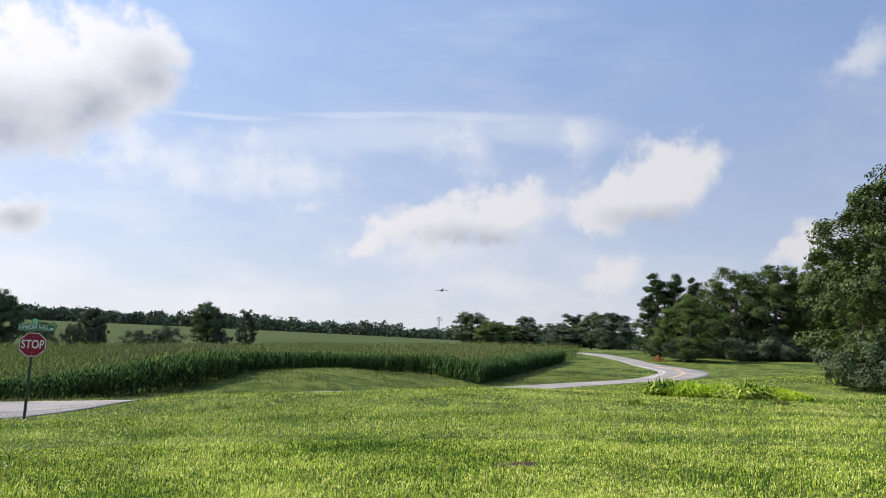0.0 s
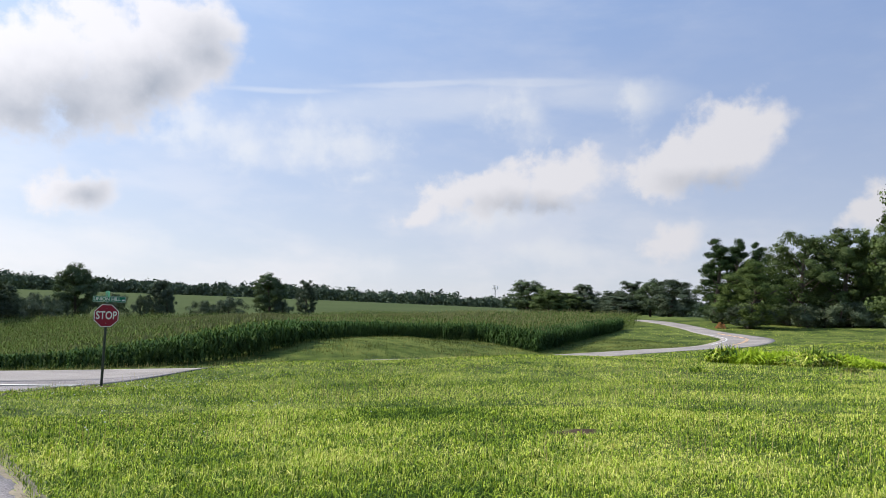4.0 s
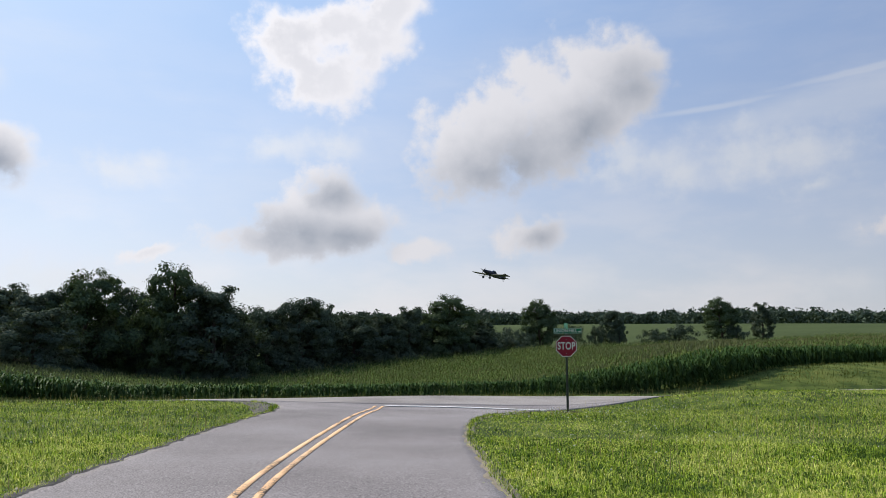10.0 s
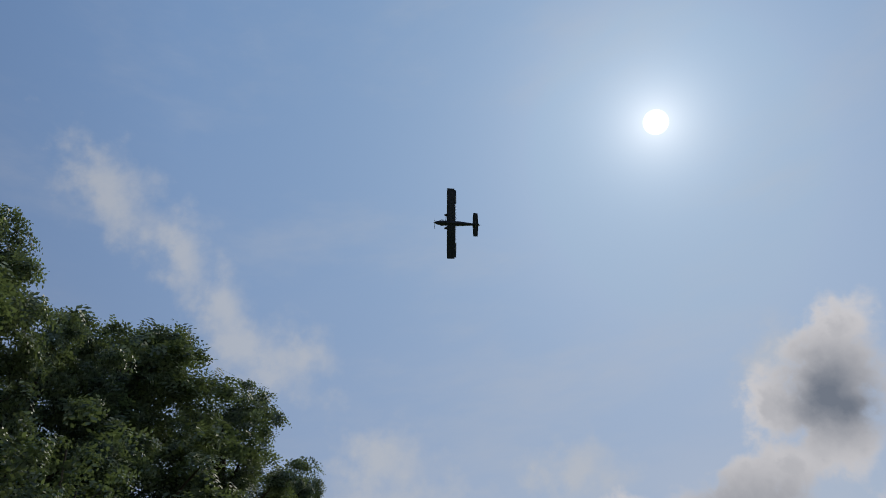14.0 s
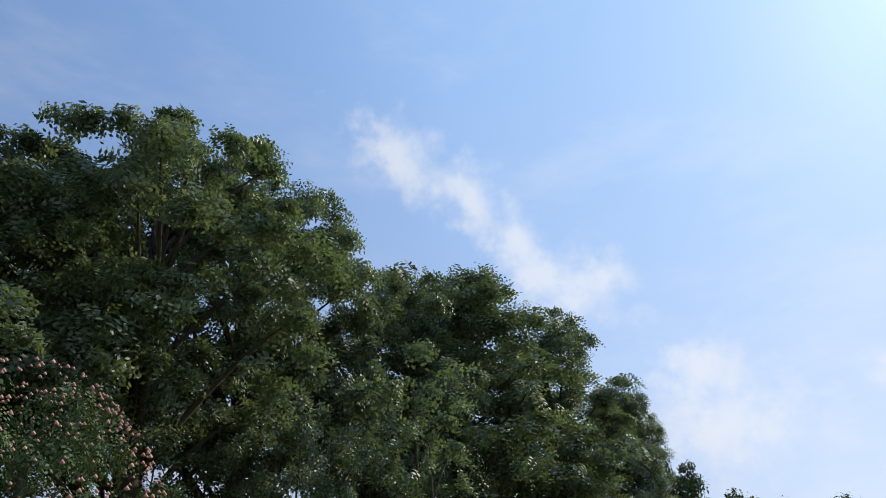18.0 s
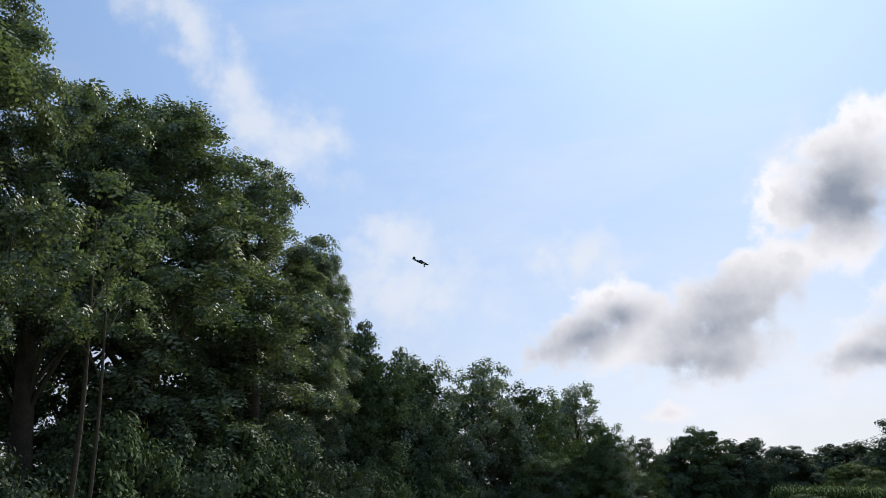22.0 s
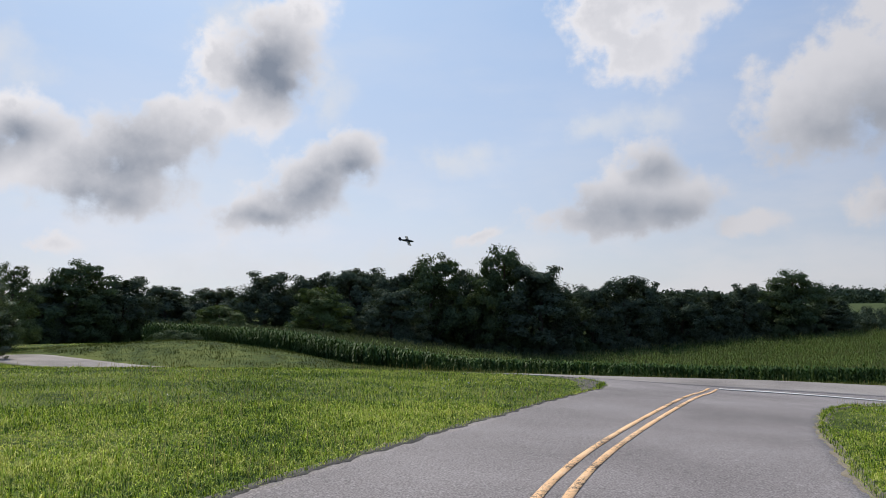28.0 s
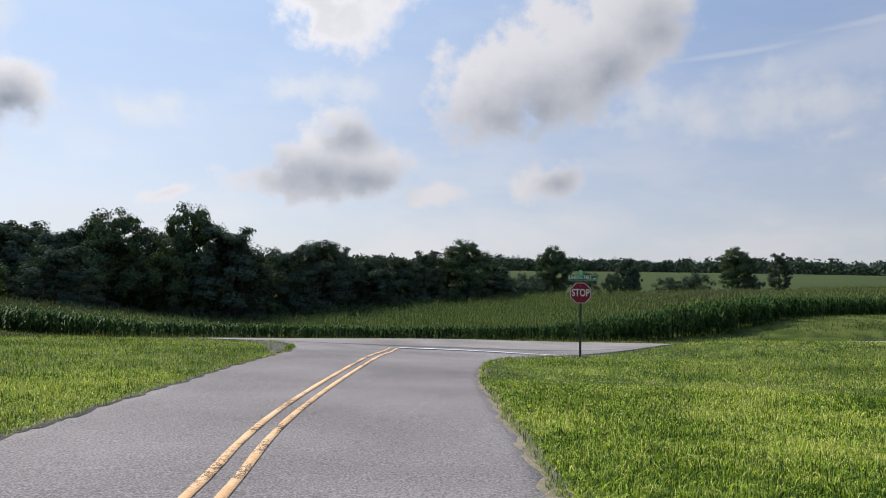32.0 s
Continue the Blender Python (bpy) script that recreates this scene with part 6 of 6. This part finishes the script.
def build_plane():
    p = new("crop_duster")
    body = part("fuselage", loft([(3.55, 0, 0.22, 0.12, 0.12), (3.45, 0, 0.22, 0.30, 0.34), (3.0, 0, 0.2, 0.42, 0.52), (2.0, 0, 0.18, 0.50, 0.64), (1.0, 0, 0.2, 0.56, 0.76), (0.0, 0, 0.22, 0.56, 0.82),
                                  (-1.4, 0, 0.20, 0.54, 0.80), (-2.6, 0, 0.18, 0.46, 0.68), (-4.2, 0, 0.20, 0.30, 0.48), (-5.8, 0, 0.24, 0.13, 0.30), (-6.3, 0, 0.26, 0.05, 0.16)]), M_HULL, p, "dark blue fuselage with a long nose")
    part("canopy", loft([(-0.2, 0, 0.85, 0.22, 0.12), (-0.55, 0, 1.08, 0.36, 0.38), (-1.3, 0, 1.12, 0.38, 0.44), (-1.9, 0, 0.98, 0.32, 0.30), (-2.7, 0, 0.74, 0.12, 0.10)]), M_GLASSY, body, "dark glazed cockpit canopy")
    for s in (-1, 1):
        w = part("wing", wing(s * 0.35, s * 7.92, 1.95, 1.80, 0.34, 0.45), M_PLANE, p, "long straight dull yellow wing")
        w.location = (0, 0.15, -0.35)
        # added dark skin: the backlit wing's underside shade put into colour
        part("wing_underside", wing(s * 0.36, s * 7.88, 1.90, 1.75, 0.20, 0.45), M_HULL, w, "wing underside coloured dark for its shade").location = (0, -0.005, -0.075)
        part("aileron", wing(s * 4.4, s * 7.6, 0.42, 0.40, 0.08, 0.18), M_WINGTRIM, w).location = (0, -1.02, 0.24)
        boom = part("spray_boom", rod([(s * 0.6, -0.78, -0.80), (s * 4.0, -0.78, -0.63), (s * 6.2, -0.78, -0.50)], 0.035), M_STEEL, p, "thin steel spray boom")
        for k in range(8):
            part("nozzle", rod([(s * (0.9 + 0.7 * k), -0.78, -0.80 + 0.053 * (0.3 + 0.7 * k)), (s * (0.9 + 0.7 * k), -0.92, -0.92 + 0.053 * (0.3 + 0.7 * k))], 0.03, 6), M_DARK, boom)
        for q in (1.2, 3.4, 5.6):
            part("boom_hanger", rod([(s * q, -0.45, -0.40 + 0.05 * q), (s * q, -0.78, -0.80 + 0.05 * q)], 0.025, 6), M_STEEL, p)
        part("gear_leg", rod([(s * 0.42, 1.35, -0.3), (s * 1.35, 1.5, -1.35)], 0.085), M_HULL, p)
        tyre = part("wheel", wheel(0.44, 0.34), M_DARK, p)
        tyre.location = (s * 1.5, 1.5, -1.42)
        part("hub", wheel(0.2, 0.2), M_STEEL, tyre)
        part("tailplane", wing(s * 0.1, s * 2.65, 1.35, 1.05, 0.12), M_HULL, p, "flat dark tailplane").location = (0, -5.55, 0.38)
        part("tail_strut", rod([(s * 0.12, -5.5, 0.05), (s * 1.3, -5.5, 0.36)], 0.025, 6), M_STEEL, p)
        part("exhaust", rod([(s * 0.45, 2.7, 0.05), (s * 0.62, 2.3, 0.0), (s * 0.62, 1.8, -0.02)], 0.09), M_DARK, p)
    fin = bmesh.new()
    out = [(-4.1, 0.5), (-4.9, 0.95), (-5.35, 1.92), (-6.4, 2.02), (-6.75, 0.5), (-6.3, 0.1)]
    rows = [[fin.verts.new((x, y, z)) for y, z in out] for x in (-0.06, 0.06)]
    fin.faces.new(rows[0])
    fin.faces.new(rows[1][::-1])
    for k in range(len(out)):
        fin.faces.new((rows[0][k], rows[0][(k + 1) % len(out)], rows[1][(k + 1) % len(out)], rows[1][k]))
    bmesh.ops.recalc_face_normals(fin, faces=fin.faces)
    part("fin", fin, M_HULL, p, "tall dark tail fin")
    part("tail_leg", rod([(0, -5.6, 0.1), (0, -5.95, -0.45)], 0.04), M_STEEL, p)
    part("tail_wheel", wheel(0.16, 0.12), M_DARK, p).location = (0, -5.98, -0.5)
    prop = part("propeller", loft([(4.0, 0, 0.22, 0.03, 0.03), (3.85, 0, 0.22, 0.12, 0.12), (3.56, 0, 0.22, 0.20, 0.20)]), M_STEEL, p, "pointed spinner with dark blades")
    for k in range(3):
        a = radians(100 + 120 * k)
        b = part("blade", wing(0.12, 1.35, 0.20, 0.14, 0.06), M_DARK, prop)
        b.matrix_basis = pose(0, 3.68, 0.22) @ Matrix.Rotation(a, 4, "Y") @ Matrix.Rotation(radians(65), 4, "X")
    part("hopper_vent", loft([(0.9, 0, 0.86, 0.16, 0.08), (0.5, 0, 0.92, 0.22, 0.12), (0.1, 0, 0.90, 0.16, 0.08)]), M_HULL, body)
    tagged(p, "dark low-wing crop dusting aeroplane with dull yellow wings and spray booms", "aeroplane")
    return p


def mist_material():
    m = bpy.data.materials.new("spray_mist")
    m.use_nodes = True
    n, l = m.node_tree.nodes, m.node_tree.links
    b = n["Principled BSDF"]
    b.inputs["Base Color"].default_value, b.inputs["Roughness"].default_value = (0.85, 0.87, 0.9, 1), 1.0
    b.inputs["Subsurface Weight"].default_value = 0.0
    tr, tl, mx, mx2 = n.new("ShaderNodeBsdfTransparent"), n.new("ShaderNodeBsdfTranslucent"), n.new("ShaderNodeMixShader"), n.new("ShaderNodeMixShader")
    tl.inputs[0].default_value = (0.9, 0.92, 0.95, 1)
    mx2.inputs[0].default_value = 0.5
    co, no = n.new("ShaderNodeTexCoord"), n.new("ShaderNodeTexNoise")
    mp = n.new("ShaderNodeMapping")
    mp.inputs["Scale"].default_value = (0.5, 0.045, 0.6)
    no.inputs["Scale"].default_value, no.inputs["Detail"].default_value = 1.0, 5
    sep, fade, mul = n.new("ShaderNodeSeparateXYZ"), n.new("ShaderNodeMapRange"), n.new("ShaderNodeMath")
    fade.inputs[1].default_value, fade.inputs[2].default_value, fade.inputs[3].default_value, fade.inputs[4].default_value = -125, -4, 0.0, 0.75
    mul.operation = "MULTIPLY"
    r = n.new("ShaderNodeMapRange")
    r.inputs[1].default_value, r.inputs[2].default_value = 0.32, 0.68
    l.new(co.outputs["Object"], mp.inputs[0])
    l.new(mp.outputs[0], no.inputs["Vector"])
    l.new(co.outputs["Object"], sep.inputs[0])
    l.new(sep.outputs[1], fade.inputs[0])
    l.new(no.outputs["Fac"], r.inputs[0])
    l.new(r.outputs[0], mul.inputs[0])
    l.new(fade.outputs[0], mul.inputs[1])
    l.new(b.outputs[0], mx2.inputs[1])
    l.new(tl.outputs[0], mx2.inputs[2])
    l.new(mul.outputs[0], mx.inputs[0])
    l.new(tr.outputs[0], mx.inputs[1])
    l.new(mx2.outputs[0], mx.inputs[2])
    l.new(mx.outputs[0], n["Material Output"].inputs[0])
    return m


def build_spray():
    """Sheets of mist trailing from the booms, sinking and widening."""
    root = new("spray_mist")
    mat = mist_material()
    for k, (x0, x1) in enumerate(((-6.5, -1.0), (-3.0, 3.0), (1.0, 6.5))):
        y = np.linspace(-2.5, -125, 26)
        t = (y + 2.5) / -122.5
        v, f = [], []
        for j in range(7):
            s = j / 6 - 0.5
            v.append(np.stack([(x0 + x1) / 2 + s * (x1 - x0) * (1 + 1.1 * t), y, -0.8 - 3.8 * t ** 0.6 - 1.6 * np.sin(3 * s + k) * t + 0.5 * np.sin(y * 0.13 + j)], 1))
        v = np.stack(v, 1).reshape(-1, 3)
        i, j = np.meshgrid(np.arange(25), np.arange(6), indexing="ij")
        f = np.stack([i * 7 + j, i * 7 + j + 1, (i + 1) * 7 + j + 1, (i + 1) * 7 + j], -1).reshape(-1, 4)
        part("mist_sheet", mesh_of("mist_sheet", v, f, mat, True), mat, root)
    tagged(root, "thin white trail of spray mist behind the aeroplane", "spray mist")
    return root


M_WINGTRIM = material("blue_wing_trim", (0.05, 0.07, 0.14), 0.4, 0.1, 1, 12, 0)
crop_duster = build_plane()
spray = build_spray()


# ---- what moves ----
def motions():
    flight = [
        (0, pose(491.9, 576.6, 58.1, -11.1, -0.0, 126.9)),
        (0.5, pose(471.4, 561.3, 53.0, -11.0, -0.0, 127.4)),
        (1, pose(449.8, 544.6, 48.0, -11.7, -0.0, 128.6)),
        (1.5, pose(428.0, 526.6, 42.0, -13.6, -0.0, 129.2)),
        (2, pose(405.3, 507.4, 33.9, -14.8, -0.0, 128.2)),
        (2.5, pose(382.0, 490.4, 25.7, -13.6, -0.0, 127.0)),
        (3, pose(359.4, 473.5, 19.6, -10.2, -0.0, 127.4)),
        (3.5, pose(337.5, 456.4, 15.7, -6.7, -0.0, 128.0)),
        (4, pose(315.2, 438.8, 13.3, -4.4, -0.0, 128.0)),
        (4.5, pose(291.6, 420.5, 11.4, -2.8, -0.0, 127.3)),
        (5, pose(266.5, 401.5, 10.1, -1.4, -0.0, 126.2)),
        (5.5, pose(240.4, 382.9, 9.9, -0.4, -0.0, 125.3)),
        (6, pose(214.6, 365.5, 10.0, -0.3, -0.0, 125.9)),
        (6.5, pose(190.7, 346.9, 9.7, -0.8, -0.0, 126.7)),
        (7, pose(165.7, 328.4, 9.3, -1.4, -0.0, 126.1)),
        (7.5, pose(140.2, 309.8, 8.0, -1.3, -0.0, 125.4)),
        (8, pose(113.7, 292.5, 7.5, -0.3, -0.0, 126.5)),
        (8.5, pose(90.4, 273.3, 7.7, 1.5, -0.0, 128.0)),
        (9, pose(65.8, 253.8, 8.7, 4.8, -0.0, 127.1)),
        (9.25, pose(53.7, 245.9, 9.9, 7.8, -3.4, 126.8)),
        (9.5, pose(42.5, 238.8, 11.8, 10.8, -6.7, 126.4)),
        (9.75, pose(31.2, 230.9, 14.7, 12.5, -7.0, 127.5)),
        (10, pose(20.0, 224.0, 18.4, 14.2, -7.3, 128.7)),
        (10.25, pose(9.0, 217.4, 22.7, 13.2, -14.6, 129.7)),
        (10.5, pose(-1.8, 211.0, 27.7, 11.9, -21.9, 130.8)),
        (10.75, pose(-12.7, 205.7, 33.3, 13.6, -31.0, 131.0)),
        (11, pose(-23.7, 199.7, 39.2, 15.6, -40.1, 130.8)),
        (11.25, pose(-34.7, 191.2, 45.2, 16.6, -43.8, 132.6)),
        (11.5, pose(-45.5, 181.4, 51.2, 17.4, -47.6, 134.4)),
        (11.75, pose(-54.8, 170.7, 56.6, 15.5, -46.1, 138.9)),
        (12, pose(-63.2, 158.8, 61.6, 13.7, -44.5, 143.3)),
        (12.25, pose(-71.9, 147.9, 66.7, 19.8, -34.7, 131.0)),
        (12.5, pose(-79.9, 136.3, 71.3, 22.9, -24.1, 121.1)),
        (12.75, pose(-85.5, 121.5, 75.0, 17.3, -17.5, 138.6)),
        (13, pose(-90.8, 106.5, 79.3, 14.1, -9.6, 154.9)),
        (13.25, pose(-96.4, 92.6, 83.9, 13.6, 3.8, 157.7)),
        (13.5, pose(-102.0, 78.9, 88.2, 13.7, 17.2, 160.6)),
        (13.75, pose(-107.5, 65.4, 92.6, 6.8, 40.3, 167.2)),
        (14, pose(-112.9, 52.3, 96.8, 0.8, 63.9, 172.4)),
        (14.25, pose(-118.6, 39.1, 100.8, 15.4, 55.9, 168.8)),
        (14.5, pose(-124.7, 26.7, 104.7, 28.3, 48.5, 162.9)),
        (14.75, pose(-131.3, 15.3, 108.6, 29.7, 50.2, 158.8)),
        (15, pose(-139.0, 4.8, 112.9, 30.9, 52.0, 154.6)),
        (15.25, pose(-148.0, -4.4, 117.4, 31.7, 54.7, 151.8)),
        (15.5, pose(-157.9, -12.7, 122.2, 32.0, 55.1, 148.2)),
        (15.75, pose(-168.9, -19.8, 127.0, 31.9, 51.8, 144.0)),
        (16, pose(-180.8, -26.0, 132.0, 32.1, 48.5, 140.0)),
        (16.25, pose(-193.9, -31.3, 137.2, 32.2, 49.4, 135.1)),
        (16.5, pose(-207.5, -35.4, 142.4, 32.0, 50.3, 130.2)),
        (16.75, pose(-221.5, -38.4, 147.5, 31.6, 51.2, 125.3)),
        (17, pose(-235.5, -40.2, 152.3, 31.0, 52.2, 120.0)),
        (17.5, pose(-262.6, -39.9, 160.9, 28.2, 54.7, 107.4)),
        (18, pose(-288.4, -34.4, 167.8, 19.3, 54.4, 88.4)),
        (18.5, pose(-313.3, -23.8, 171.6, 7.9, 53.7, 68.2)),
        (19, pose(-337.1, -8.4, 172.2, -2.8, 52.0, 49.8)),
        (19.5, pose(-357.7, 10.8, 169.8, -11.8, 49.4, 32.5)),
        (20, pose(-373.4, 32.3, 164.8, -19.9, 47.2, 14.4)),
        (20.5, pose(-382.5, 55.2, 157.5, -25.5, 45.1, -2.2)),
        (21, pose(-386.7, 79.6, 148.7, -24.9, 36.3, -9.5)),
        (21.5, pose(-387.5, 104.9, 139.5, -23.8, 27.8, -14.7)),
        (22, pose(-384.0, 130.3, 129.3, -22.8, 19.5, -18.7)),
        (22.5, pose(-377.4, 155.6, 119.0, -21.3, 11.2, -20.8)),
        (23, pose(-368.9, 180.5, 109.2, -19.8, 9.7, -23.8)),
        (23.5, pose(-358.7, 205.4, 100.1, -17.9, 8.1, -25.5)),
        (24, pose(-347.7, 230.5, 91.9, -16.1, 6.5, -26.5)),
        (24.5, pose(-335.7, 255.5, 84.4, -14.7, 4.8, -27.6)),
        (25, pose(-323.0, 280.5, 77.5, -13.8, 6.5, -30.0)),
        (25.5, pose(-309.1, 305.2, 70.8, -13.2, 8.1, -33.2)),
        (26, pose(-293.2, 329.7, 64.1, -12.7, 9.8, -36.7)),
        (26.5, pose(-275.5, 354.1, 57.6, -12.4, 21.2, -42.6)),
        (27, pose(-256.4, 377.1, 51.7, -11.9, 32.8, -48.8)),
        (27.5, pose(-235.9, 397.8, 47.1, -9.5, 33.9, -51.9)),
        (28, pose(-214.0, 416.5, 43.8, -6.8, 27.8, -52.6)),
        (28.5, pose(-189.6, 437.0, 40.9, -5.5, 17.9, -52.5)),
        (29, pose(-163.9, 457.6, 38.0, -5.5, 9.2, -53.3)),
        (29.5, pose(-137.7, 477.1, 34.9, -6.1, 3.7, -55.4)),
        (30, pose(-111.4, 494.5, 31.2, -7.1, 2.9, -58.3)),
        (30.5, pose(-84.8, 510.2, 27.0, -7.6, 2.2, -61.3)),
        (31, pose(-57.9, 524.2, 22.8, -7.4, 1.5, -64.2)),
        (31.5, pose(-30.7, 536.4, 19.2, -6.9, 0.7, -66.3)),
        (32, pose(-3.4, 547.8, 15.7, -6.7, -0.0, -67.0)),
    ]
    trail = [
        (0, pose(491.9, 576.6, -41.5, 0.0, 0, 126.9)),
        (2.5, pose(382.1, 490.4, -41.5, 0.0, 0, 127.0)),
        (3.4, pose(341.8, 459.8, -41.5, 0.0, 0, 127.9)),
        (4.2, pose(305.8, 431.5, 11.0, -3.7, 0, 127.8)),
        (4.5, pose(291.4, 420.4, 10.0, -2.8, 0, 127.3)),
        (5, pose(266.4, 401.5, 8.8, -1.4, 0, 126.2)),
        (5.5, pose(240.4, 383.1, 8.5, -0.4, 0, 125.3)),
        (6, pose(214.9, 365.3, 8.4, -0.3, 0, 125.9)),
        (6.5, pose(190.5, 347.0, 8.2, -0.8, 0, 126.7)),
        (7, pose(165.6, 328.4, 7.6, -1.4, 0, 126.1)),
        (7.5, pose(140.0, 310.1, 6.7, -1.3, 0, 125.4)),
        (8, pose(114.2, 292.2, 6.1, -0.3, 0, 126.5)),
        (8.5, pose(90.1, 273.2, 6.3, 1.5, 0, 128.0)),
        (9, pose(65.9, 254.0, 7.5, 4.8, 0, 127.1)),
        (9.3, pose(51.5, 243.4, 9.3, 7.9, 0, 125.6)),
        (10, pose(51.5, 243.4, -0.5, 0.0, 0, 125.6)),
        (11, pose(51.5, 243.4, -14.5, 0.0, 0, 125.6)),
        (12, pose(51.5, 243.4, -28.5, 0.0, 0, 125.6)),
        (17, pose(51.5, 243.4, -30.0, 0.0, 0, 125.6)),
        (32, pose(51.5, 243.4, -30.0, 0.0, 0, 125.6)),
    ]
    walk(crop_duster, flight)
    walk(spray, trail)


motions()
